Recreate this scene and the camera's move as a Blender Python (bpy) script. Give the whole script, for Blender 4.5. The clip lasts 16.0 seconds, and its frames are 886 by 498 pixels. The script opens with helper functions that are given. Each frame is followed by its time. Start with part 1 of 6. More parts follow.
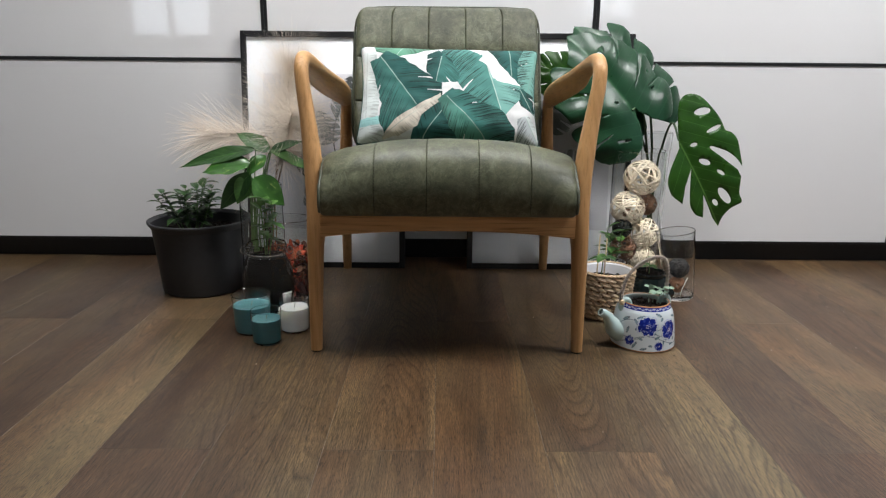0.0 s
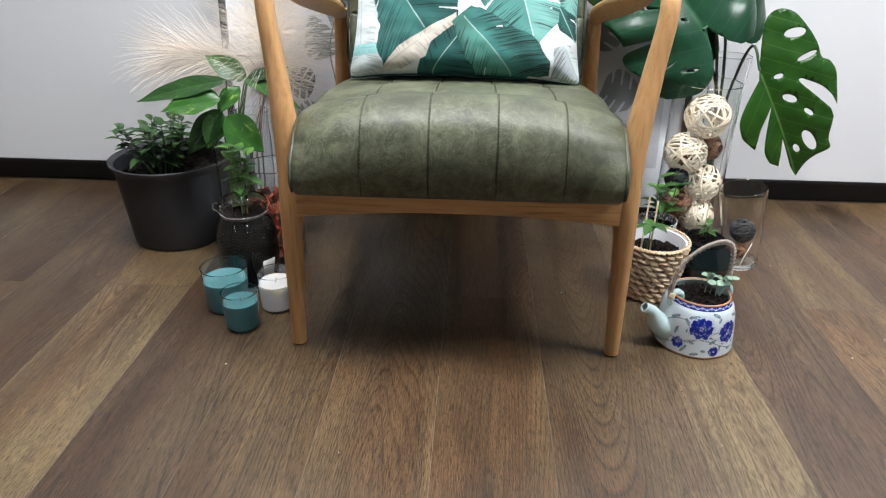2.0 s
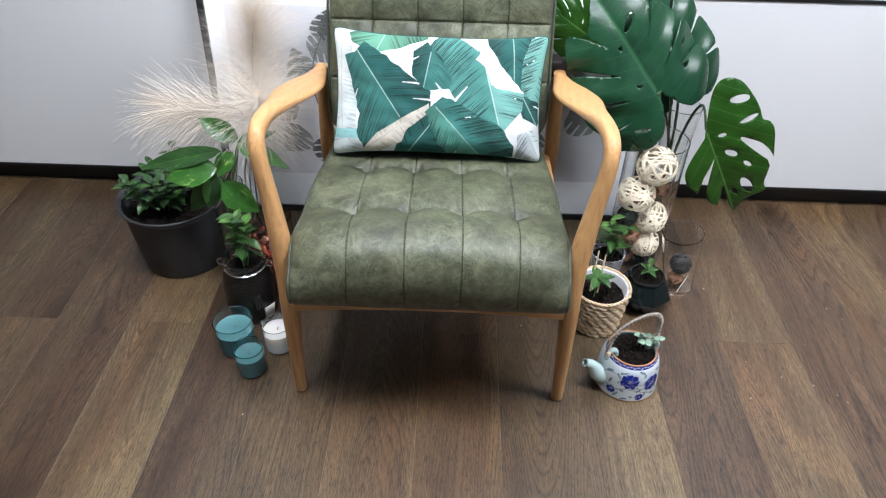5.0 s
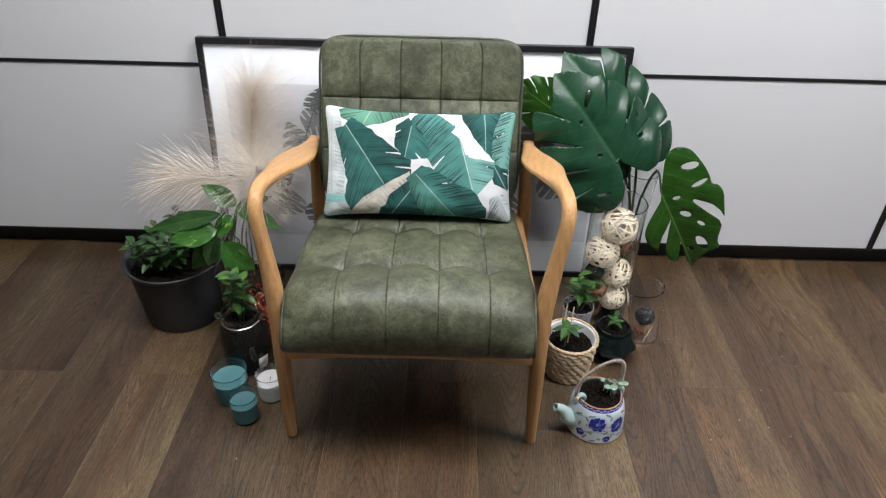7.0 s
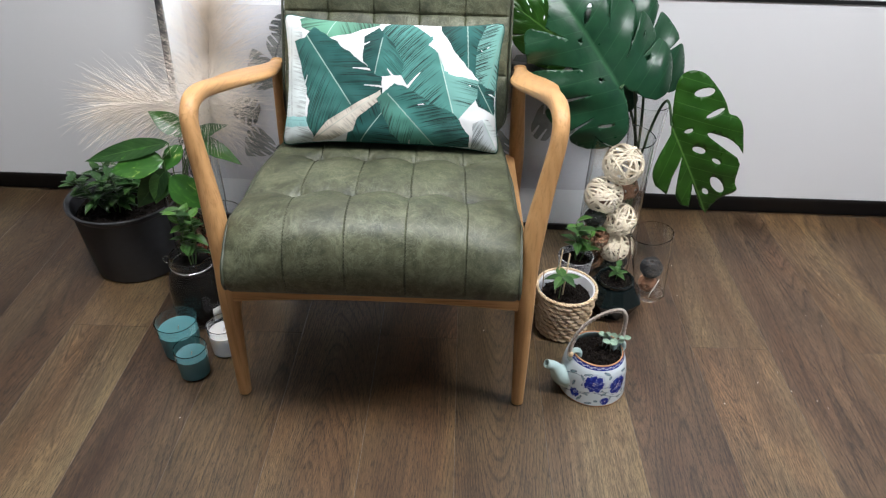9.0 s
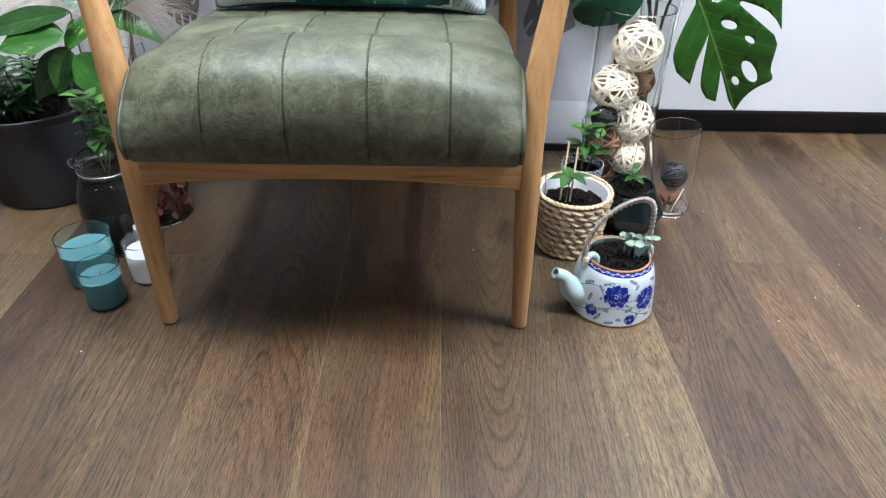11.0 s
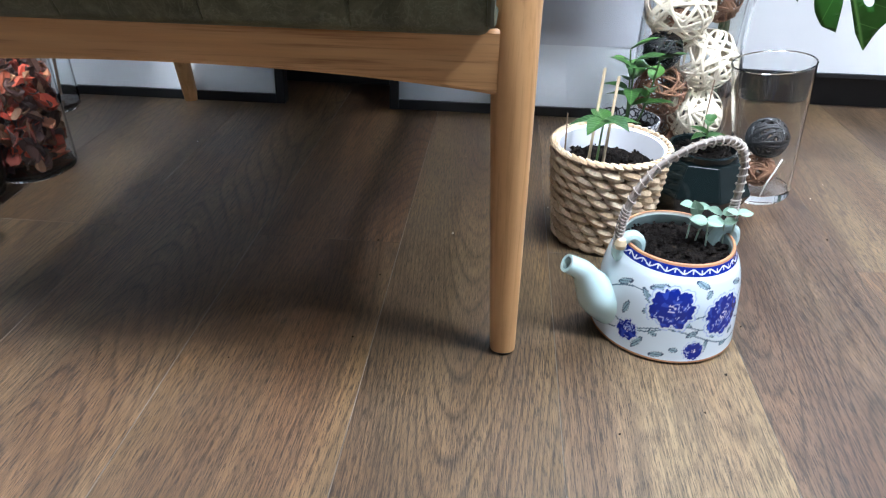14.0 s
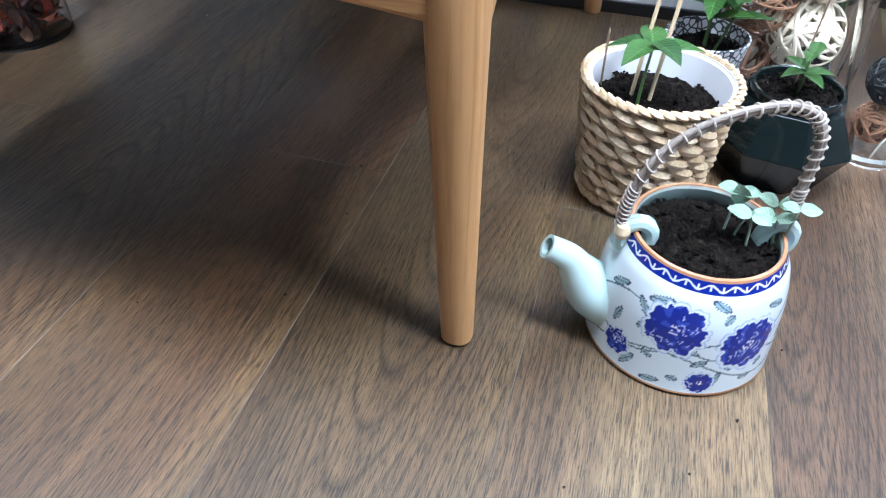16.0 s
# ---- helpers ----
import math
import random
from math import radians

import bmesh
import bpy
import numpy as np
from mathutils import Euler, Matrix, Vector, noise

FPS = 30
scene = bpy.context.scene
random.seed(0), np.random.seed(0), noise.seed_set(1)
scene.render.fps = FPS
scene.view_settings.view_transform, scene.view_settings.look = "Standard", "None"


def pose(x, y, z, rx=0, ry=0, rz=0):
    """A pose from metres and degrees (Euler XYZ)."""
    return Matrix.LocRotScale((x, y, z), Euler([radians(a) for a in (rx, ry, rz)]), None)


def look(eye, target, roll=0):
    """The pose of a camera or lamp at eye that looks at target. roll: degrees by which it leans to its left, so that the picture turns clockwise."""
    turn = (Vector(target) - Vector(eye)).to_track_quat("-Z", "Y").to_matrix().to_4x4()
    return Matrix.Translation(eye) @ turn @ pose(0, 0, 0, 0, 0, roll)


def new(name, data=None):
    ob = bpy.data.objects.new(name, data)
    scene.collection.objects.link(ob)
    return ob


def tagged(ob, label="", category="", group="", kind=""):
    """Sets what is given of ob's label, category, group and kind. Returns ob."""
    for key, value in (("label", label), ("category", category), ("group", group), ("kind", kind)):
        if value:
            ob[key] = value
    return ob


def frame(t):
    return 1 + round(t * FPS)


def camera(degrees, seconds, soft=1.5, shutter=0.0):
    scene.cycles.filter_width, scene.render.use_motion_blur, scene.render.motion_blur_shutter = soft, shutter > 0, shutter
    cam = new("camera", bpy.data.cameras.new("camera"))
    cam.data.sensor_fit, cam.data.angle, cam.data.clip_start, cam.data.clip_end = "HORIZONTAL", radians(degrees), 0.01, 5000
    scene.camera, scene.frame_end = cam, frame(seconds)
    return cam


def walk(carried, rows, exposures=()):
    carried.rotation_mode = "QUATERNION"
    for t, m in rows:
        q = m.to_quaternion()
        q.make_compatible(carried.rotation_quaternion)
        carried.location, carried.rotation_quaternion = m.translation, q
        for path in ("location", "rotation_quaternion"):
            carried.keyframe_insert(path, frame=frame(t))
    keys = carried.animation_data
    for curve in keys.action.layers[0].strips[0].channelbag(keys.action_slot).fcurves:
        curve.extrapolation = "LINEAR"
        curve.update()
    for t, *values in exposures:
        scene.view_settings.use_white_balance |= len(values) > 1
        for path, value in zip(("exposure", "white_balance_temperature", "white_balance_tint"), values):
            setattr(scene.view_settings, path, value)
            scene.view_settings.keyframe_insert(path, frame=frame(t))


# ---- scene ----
cam = camera(66.5, 16.0, soft=1.2)
TURN = -0.9
PATH = [
    (0, (0.019, -1.51, 0.643), (-0.004, 0.426, 0.145), 0.5),
    (0.5, (0.028, -1.405, 0.676), (-0.031, 0.503, 0.077), 0.5),
    (1, (0.053, -1.32, 0.709), (-0.04, 0.54, -0.02), 0.7),
    (1.5, (0.065, -1.22, 0.732), (-0.051, 0.606, -0.075), 0.6),
    (2, (0.054, -1.122, 0.78), (-0.052, 0.667, -0.109), 0.8),
    (2.5, (0.049, -1.073, 0.882), (-0.038, 0.629, -0.164), 1.0),
    (3, (0.048, -1.032, 1.004), (-0.025, 0.536, -0.236), 1.2),
    (3.5, (0.057, -1.021, 1.115), (-0.013, 0.496, -0.187), 1.3),
    (6, (0.092, -1.093, 1.412), (0.059, 0.492, 0.192), 1.4),
    (6.5, (0.108, -1.143, 1.433), (0.075, 0.488, 0.276), 1.4),
    (7, (0.107, -1.17, 1.414), (0.075, 0.475, 0.277), 1.4),
    (7.5, (0.099, -1.169, 1.392), (0.071, 0.483, 0.265), 1.5),
    (8, (0.13, -1.13, 1.337), (0.08, 0.524, 0.213), 1.4),
    (8.5, (0.173, -1.093, 1.268), (0.115, 0.556, 0.138), 1.5),
    (9, (0.182, -1.056, 1.18), (0.127, 0.572, 0.019), 1.4),
    (9.5, (0.192, -1.014, 1.056), (0.152, 0.614, -0.105), 1.6),
    (10, (0.189, -0.968, 0.934), (0.159, 0.66, -0.228), 1.5),
    (12.5, (0.19, -0.81, 0.63), (0.211, 0.914, -0.385), 0.8),
    (13, (0.23, -0.713, 0.549), (0.219, 1.013, -0.46), 0.6),
    (13.5, (0.267, -0.634, 0.515), (0.197, 1.085, -0.505), 0.8),
    (14, (0.314, -0.559, 0.468), (0.147, 1.139, -0.575), 1.1),
    (14.5, (0.346, -0.513, 0.439), (0.079, 1.119, -0.685), 1.1),
    (15, (0.367, -0.48, 0.437), (0.021, 1.068, -0.781), 1.0),
    (15.5, (0.379, -0.409, 0.449), (0.006, 1.057, -0.859), 1.2),
    (16, (0.42, -0.357, 0.448), (-0.005, 1.054, -0.903), 1.1),
]
walk(cam, [(t, pose(0, 0, 0, 0, 0, TURN) @ look(eye, target, roll)) for t, eye, target, roll in PATH], [(0, 0.12, 6150, 10), (1.5, 0.52, 6050, 9), (3.5, 0.80, 5480, 9), (7, 0.0, 6000, 11), (9, 0.25, 5950, 10), (10, 0.62, 5750, 9), (12.5, 1.07, 5300, 9), (14, 1.28, 5230, 8), (16, 1.30, 5030, 7)])

# ---- world, sun and lamps ----
world = bpy.data.worlds.new("world")
scene.world = world
world.use_nodes = True
_nt = world.node_tree
_sky = _nt.nodes.new("ShaderNodeTexSky")
_sky.sky_type, _sky.sun_disc = "NISHITA", False
_sky.sun_elevation, _sky.sun_rotation = radians(48), radians(215)
_bg = _nt.nodes["Background"]
_bg.inputs["Strength"].default_value = 0.05
_nt.links.new(_sky.outputs[0], _bg.inputs[0])


def area_lamp(name, where, target, sx, sy, power, color):
    d = bpy.data.lights.new(name, "AREA")
    d.shape, d.size, d.size_y, d.energy, d.color = "RECTANGLE", sx, sy, power, color
    ob = new(name, d)
    ob.matrix_world = look(where, target)
    return ob


CEILING = 2.7
LAMPS = [(-0.50, -0.16, 38), (0.68, -0.08, 30), (1.90, -0.42, 44)]
for lx, ly, watts in LAMPS:
    area_lamp("ceiling_lamp", (lx, ly, CEILING - 0.035), (lx, ly, 0), 0.55, 0.55, watts, (1.0, 0.96, 0.91))
# daylight that enters by the windows of the back wall and of the east wall
area_lamp("window_daylight", (2.72, -1.2, 1.60), (0.4, -0.9, 0.4), 2.4, 1.5, 2.0, (0.90, 0.95, 1.0))

# ---- helpers for meshes ----
rng = random.Random(7)


def smooth(ob):
    for p in ob.data.polygons:
        p.use_smooth = True
    ob.data.set_sharp_from_angle(angle=radians(26))
    return ob


def part(name, bm, material, parent, label="", flat=False):
    """Links a bmesh as one mesh object under a thing or a part."""
    me = bpy.data.meshes.new(name)
    bm.to_mesh(me)
    bm.free()
    me.materials.append(material)
    ob = new(name, me)
    ob.parent = parent
    if label:
        ob["label"] = label
    return ob if flat else smooth(ob)


def thing(name, x, y, z, label, category, group="", kind="", rz=0):
    ob = new(name)
    ob.empty_display_size = 0.05
    ob.matrix_world = pose(x, y, z, 0, 0, rz)
    return tagged(ob, label, category, group, kind)


def box(bm, lo, hi, bevel=0.0):
    r = bmesh.ops.create_cube(bm, size=1)
    vs = r["verts"]
    for v in vs:
        v.co = Vector([lo[i] + (v.co[i] + 0.5) * (hi[i] - lo[i]) for i in range(3)])
    if bevel:
        es = list({e for v in vs for e in v.link_edges})
        bmesh.ops.bevel(bm, geom=es, offset=bevel, segments=2, affect="EDGES", profile=0.5)
    return bm


def boxed(lo, hi, bevel=0.0):
    return box(bmesh.new(), lo, hi, bevel)


def lathe(profile, n=48, bm=None, centre=(0, 0), wobble=None):
    """Turns (radius, z) points round the z axis; a radius of 0 closes it."""
    bm = bm or bmesh.new()
    rings = []
    for r, z in profile:
        if r <= 1e-6:
            rings.append([bm.verts.new((centre[0], centre[1], z))])
        else:
            ring = []
            for i in range(n):
                a = 2 * math.pi * i / n
                k = r * (wobble(a, z) if wobble else 1)
                ring.append(bm.verts.new((centre[0] + k * math.cos(a), centre[1] + k * math.sin(a), z)))
            rings.append(ring)
    for p, q in zip(rings, rings[1:]):
        if len(p) == 1 and len(q) == 1:
            continue
        for i in range(n):
            j = (i + 1) % n
            if len(p) == 1:
                bm.faces.new((p[0], q[j], q[i]))
            elif len(q) == 1:
                bm.faces.new((p[i], p[j], q[0]))
            else:
                bm.faces.new((p[i], p[j], q[j], q[i]))
    bmesh.ops.recalc_face_normals(bm, faces=bm.faces[:])
    return bm


def spline(pts, per=6):
    """Catmull-Rom through points of any dimension."""
    pts = [np.array(p, float) for p in pts]
    out = []
    for i in range(len(pts) - 1):
        a, b, c, d = pts[max(i - 1, 0)], pts[i], pts[i + 1], pts[min(i + 2, len(pts) - 1)]
        for k in range(per):
            t = k / per
            out.append(0.5 * (2 * b + (c - a) * t + (2 * a - 5 * b + 4 * c - d) * t * t + (3 * b - a - 3 * c + d) * t ** 3))
    out.append(pts[-1])
    return out


def sweep(bm, path, ra, rb, side=(1, 0, 0), n=12, power=2.0, caps=True, closed=False):
    """A tube along path with half widths ra (towards side) and rb (across)."""
    path = [Vector(p[:3]) for p in path]
    m = len(path)
    rings = []
    side = Vector(side)
    for i, p in enumerate(path):
        if closed:
            t = (path[(i + 1) % m] - path[i - 1])
        else:
            t = path[min(i + 1, m - 1)] - path[max(i - 1, 0)]
        t.normalize()
        s = side - t * side.dot(t)
        if s.length < 1e-4:
            s = t.orthogonal()
        s.normalize()
        o = t.cross(s)
        a = ra[i] if hasattr(ra, "__len__") else ra
        b = rb[i] if hasattr(rb, "__len__") else rb
        ring = []
        for k in range(n):
            w = 2 * math.pi * k / n
            c, d = math.cos(w), math.sin(w)
            c = math.copysign(abs(c) ** (2 / power), c)
            d = math.copysign(abs(d) ** (2 / power), d)
            ring.append(bm.verts.new(p + s * (a * c) + o * (b * d)))
        rings.append(ring)
    pairs = list(zip(rings, rings[1:])) + ([(rings[-1], rings[0])] if closed else [])
    for p, q in pairs:
        for k in range(n):
            j = (k + 1) % n
            bm.faces.new((p[k], p[j], q[j], q[k]))
    if caps and not closed:
        bm.faces.new(rings[0][::-1])
        bm.faces.new(rings[-1])
    return bm


# ---- materials ----
class Nodes:
    """A short way to write a material."""

    def __init__(self, name, rough=0.5, metal=0.0, spec=0.5):
        self.m = bpy.data.materials.new(name)
        self.m.use_nodes = True
        self.t = self.m.node_tree
        self.b = self.t.nodes["Principled BSDF"]
        self.b.inputs["Roughness"].default_value = rough
        self.b.inputs["Metallic"].default_value = metal
        self.b.inputs["Specular IOR Level"].default_value = spec

    def add(self, kind, **props):
        n = self.t.nodes.new("ShaderNode" + kind)
        for k, v in props.items():
            n.inputs[k].default_value = v
        return n

    def link(self, a, b):
        self.t.links.new(a, b)

    def coords(self, scale=(1, 1, 1), which="Object", shift=False):
        c, mp = self.add("TexCoord"), self.add("Mapping")
        mp.inputs["Scale"].default_value = scale
        self.link(c.outputs[which], mp.inputs["Vector"])
        if shift:
            info, mul = self.add("ObjectInfo"), self.add("VectorMath")
            mul.operation = "MULTIPLY"
            mul.inputs[1].default_value = (37.0, 91.0, 53.0)
            self.link(info.outputs["Random"], mul.inputs[0])
            self.link(mul.outputs[0], mp.inputs["Location"])
        return mp.outputs[0]

    def noise(self, vec, scale, detail=4, rough=0.55, distort=0.0):
        n = self.add("TexNoise", Scale=scale, Detail=detail, Roughness=rough, Distortion=distort)
        if vec is not None:
            self.link(vec, n.inputs["Vector"])
        return n.outputs["Fac"]

    def ramp(self, fac, stops):
        r = self.add("ValToRGB")
        e = r.color_ramp.elements
        while len(e) < len(stops):
            e.new(0.5)
        for k, (p, c) in zip(e, stops):
            k.position, k.color = p, (*c, 1) if len(c) == 3 else c
        self.link(fac, r.inputs[0])
        return r.outputs[0]

    def mix(self, a, b, fac, mode="MIX"):
        x = self.t.nodes.new("ShaderNodeMix")
        x.data_type, x.blend_type = "RGBA", mode
        for val, sock in ((a, x.inputs[6]), (b, x.inputs[7]), (fac, x.inputs[0])):
            if hasattr(val, "links"):
                self.link(val, sock)
            else:
                sock.default_value = (*val, 1) if hasattr(val, "__len__") else val
        return x.outputs[2]

    def math(self, op, a, b=0.0):
        x = self.t.nodes.new("ShaderNodeMath")
        x.operation = op
        for val, sock in ((a, x.inputs[0]), (b, x.inputs[1])):
            if hasattr(val, "links"):
                self.link(val, sock)
            else:
                sock.default_value = val
        return x.outputs[0]

    def color(self, c):
        if hasattr(c, "links"):
            self.link(c, self.b.inputs["Base Color"])
        else:
            self.b.inputs["Base Color"].default_value = (*c, 1)

    def rough(self, fac, lo, hi):
        r = self.add("MapRange")
        r.inputs["To Min"].default_value, r.inputs["To Max"].default_value = lo, hi
        self.link(fac, r.inputs["Value"])
        self.link(r.outputs[0], self.b.inputs["Roughness"])

    def bump(self, height, strength=0.2, distance=0.002):
        u = self.add("Bump", Strength=strength, Distance=distance)
        self.link(height, u.inputs["Height"])
        self.link(u.outputs[0], self.b.inputs["Normal"])


def simple(name, color, rough=0.5, metal=0.0, spec=0.5, vary=0.12, scale=30.0, bump=0.0):
    n = Nodes(name, rough, metal, spec)
    v = n.coords()
    f = n.noise(v, scale)
    dark = tuple(c * (1 - vary) for c in color)
    light = tuple(min(1, c * (1 + vary)) for c in color)
    n.color(n.ramp(f, [(0.3, dark), (0.7, light)]))
    n.rough(n.noise(v, scale * 0.3), max(0.02, rough - 0.06), min(1, rough + 0.06))
    if bump:
        n.bump(n.noise(v, scale * 6), bump, 0.001)
    return n.m


def floor_wood():
    n = Nodes("oak_plank_floor", 0.42, 0, 0.5)
    info = n.add("ObjectInfo")
    v = n.coords((1, 1, 1), shift=True)
    fine = n.coords((980, 55.0, 1), shift=True)
    mid = n.coords((75, 6.0, 1), shift=True)
    wide = n.coords((9.0, 1.4, 1), shift=True)
    cath = n.coords((1.0, 0.085, 1), shift=True)
    tone = n.mix((0.0870, 0.0612, 0.0385), n.ramp(info.outputs["Random"], [(0.0, (0.80, 0.80, 0.80)), (1.0, (1.2, 1.2, 1.2))]), 1.0, "MULTIPLY")
    tone = n.mix(tone, info.outputs["Color"], 1.0, "MULTIPLY")
    streak = n.noise(wide, 1.0, 3, 0.6, 0.6)
    tone = n.mix(tone, n.ramp(streak, [(0.28, (0.40, 0.36, 0.33)), (0.5, (0.98, 0.95, 0.93)), (0.72, (1.65, 1.56, 1.42))]), 0.85, "MULTIPLY")
    # growth rings bowed into long arches
    field = n.noise(cath, 5.5, 1.2, 0.4, 0.12)
    ring = n.math("FRACT", n.math("MULTIPLY", field, 74.0))
    rings = n.ramp(ring, [(0.0, (0.34, 0.31, 0.29)), (0.20, (0.97, 0.96, 0.95)), (0.80, (1.16, 1.15, 1.14)), (1.0, (0.46, 0.43, 0.41))])
    where = n.ramp(n.noise(n.coords((3.0, 0.8, 1), shift=True), 1.3, 2), [(0.36, (0.3, 0.3, 0.3)), (0.54, (1, 1, 1))])
    broken = n.ramp(n.noise(n.coords((520, 45.0, 1), shift=True), 1.0, 3, 0.7), [(0.36, (0.25, 0.25, 0.25)), (0.56, (1, 1, 1))])
    tone = n.mix(tone, n.mix((1, 1, 1), rings, n.mix(where, broken, 1.0, "MULTIPLY")), 1.0, "MULTIPLY")
    tone = n.mix(tone, n.ramp(n.noise(mid, 1.0, 4, 0.65, 0.4), [(0.3, (0.70, 0.68, 0.66)), (0.7, (1.25, 1.25, 1.23))]), 0.7, "MULTIPLY")
    pores = n.noise(fine, 1.0, 3, 0.7)
    tone = n.mix(tone, n.ramp(pores, [(0.40, (0.30, 0.28, 0.26)), (0.455, (1.0, 1.0, 1.0)), (0.60, (1.42, 1.40, 1.32))]), 0.9, "MULTIPLY")
    # long open pores and patches of redder and greener brown
    dash = n.noise(n.coords((430, 21.0, 1), shift=True), 1.0, 4, 0.75, 0.2)
    tone = n.mix(tone, n.ramp(dash, [(0.40, (0.48, 0.46, 0.44)), (0.45, (1.0, 1.0, 1.0)), (0.64, (1.22, 1.21, 1.18))]), n.ramp(n.noise(wide, 1.7, 2), [(0.3, (0.35, 0.35, 0.35)), (0.7, (1, 1, 1))]), "MULTIPLY")
    hue = n.noise(n.coords((9.0, 1.6, 1), shift=True), 1.0, 2, 0.5, 0.3)
    tone = n.mix(tone, n.ramp(hue, [(0.32, (1.12, 1.00, 0.84)), (0.5, (1.02, 1.02, 0.92)), (0.68, (0.93, 1.02, 0.94))]), 1.0, "MULTIPLY")
    vo = n.t.nodes.new("ShaderNodeTexVoronoi")
    vo.inputs["Scale"].default_value = 1.0
    n.link(n.coords((4.5, 2.4, 1), shift=True), vo.inputs["Vector"])
    knot = n.ramp(vo.outputs["Distance"], [(0.0, (0.2, 0.17, 0.15)), (0.02, (0.5, 0.45, 0.42)), (0.04, (1, 1, 1))])
    tone = n.mix(tone, knot, 0.8, "MULTIPLY")
    n.color(tone)
    n.rough(n.noise(v, 9.0), 0.34, 0.48)
    n.bump(n.math("ADD", n.math("ADD", pores, dash), n.math("MULTIPLY", ring, 0.15)), 0.45, 0.0006)
    return n.m


def oak(name="honey_oak", axis="z", grain=0.45):
    n = Nodes(name, 0.42, 0, 0.4)
    sc = {"z": (170, 170, 5), "x": (5, 170, 170), "y": (170, 5, 170)}[axis]
    lo = {"z": (9, 9, 0.8), "x": (0.8, 9, 9), "y": (9, 0.8, 9)}[axis]
    v, w = n.coords(sc), n.coords(lo)
    wav = n.t.nodes.new("ShaderNodeTexWave")
    wav.wave_type, wav.bands_direction = "BANDS", "DIAGONAL"
    wav.inputs["Scale"].default_value, wav.inputs["Distortion"].default_value = 3.2, 5.0
    wav.inputs["Detail Scale"].default_value = 0.6
    n.link(w, wav.inputs["Vector"])
    base = n.ramp(wav.outputs["Fac"], [(0.0, (0.51, 0.282, 0.113)), (0.5, (0.53, 0.298, 0.122)), (1.0, (0.548, 0.312, 0.131))])
    g = n.noise(v, 1.0, 4, 0.65)
    col = n.mix(base, n.ramp(g, [(0.33, (0.52, 0.45, 0.38)), (0.48, (1, 1, 1)), (0.7, (1.16, 1.14, 1.10))]), grain, "MULTIPLY")
    n.color(col)
    n.rough(g, 0.34, 0.5)
    n.bump(g, 0.12, 0.0005)
    return n.m


def leather():
    n = Nodes("green_leather", 0.4, 0, 0.5)
    v = n.coords()
    big = n.noise(v, 20.0, 12, 0.80, 0.9)
    fine = n.noise(v, 60.0, 4, 0.7)
    col = n.ramp(big, [(0.34, (0.029, 0.034, 0.018)), (0.45, (0.061, 0.067, 0.038)), (0.55, (0.098, 0.103, 0.062)), (0.69, (0.172, 0.176, 0.118))])
    col = n.mix(col, n.ramp(fine, [(0.3, (0.78, 0.78, 0.76)), (0.7, (1.22, 1.22, 1.2))]), 0.45, "MULTIPLY")
    # thin pale scuffs
    sc = n.noise(n.coords((1, 1, 1)), 34.0, 10, 0.82, 2.4)
    col = n.mix(col, (0.20, 0.21, 0.15), n.ramp(sc, [(0.56, (0, 0, 0)), (0.72, (0.42, 0.42, 0.42))]))
    scratch = n.noise(n.coords((1, 1, 1)), 85.0, 6, 0.75, 3.5)
    col = n.mix(col, (0.24, 0.24, 0.17), n.ramp(scratch, [(0.60, (0, 0, 0)), (0.72, (0.32, 0.32, 0.32))]))
    col = n.mix(col, (0.030, 0.033, 0.018), n.ramp(scratch, [(0.30, (0.6, 0.6, 0.6)), (0.42, (0, 0, 0))]))
    # broad worn clouds, and a net of fine pale creases
    cloud = n.noise(v, 7.5, 4, 0.6, 0.6)
    col = n.mix(col, n.ramp(cloud, [(0.30, (0.46, 0.46, 0.42)), (0.5, (0.84, 0.85, 0.79)), (0.68, (1.18, 1.19, 1.14))]), 0.9, "MULTIPLY")
    vein = n.math("ABSOLUTE", n.math("SUBTRACT", n.noise(v, 17.0, 7, 0.62, 0.9), 0.5))
    vein2 = n.math("ABSOLUTE", n.math("SUBTRACT", n.noise(v, 38.0, 5, 0.65, 1.4), 0.5))
    worn = n.math("MULTIPLY", n.ramp(n.math("MINIMUM", vein, vein2), [(0.0, (0.5, 0.5, 0.5)), (0.016, (0, 0, 0))]), n.ramp(cloud, [(0.35, (0.15, 0.15, 0.15)), (0.6, (1, 1, 1))]))
    col = n.mix(col, (0.21, 0.22, 0.15), worn)
    n.color(col)
    n.rough(big, 0.40, 0.58)
    vo = n.t.nodes.new("ShaderNodeTexVoronoi")
    vo.feature = "DISTANCE_TO_EDGE"
    vo.inputs["Scale"].default_value = 420
    n.link(v, vo.inputs["Vector"])
    h = n.math("ADD", n.math("MULTIPLY", vo.outputs["Distance"], 0.6), n.math("MULTIPLY", fine, 1.2))
    h = n.math("ADD", h, n.math("MULTIPLY", vein, 1.5))
    n.bump(h, 0.3, 0.0010)
    return n.m


def clear_glass(name, tint=(0.97, 0.985, 0.985), rough=0.0):
    n = Nodes(name, rough)
    n.color(tint)
    n.b.inputs["Transmission Weight"].default_value = 1.0
    n.b.inputs["IOR"].default_value = 1.45
    return n.m


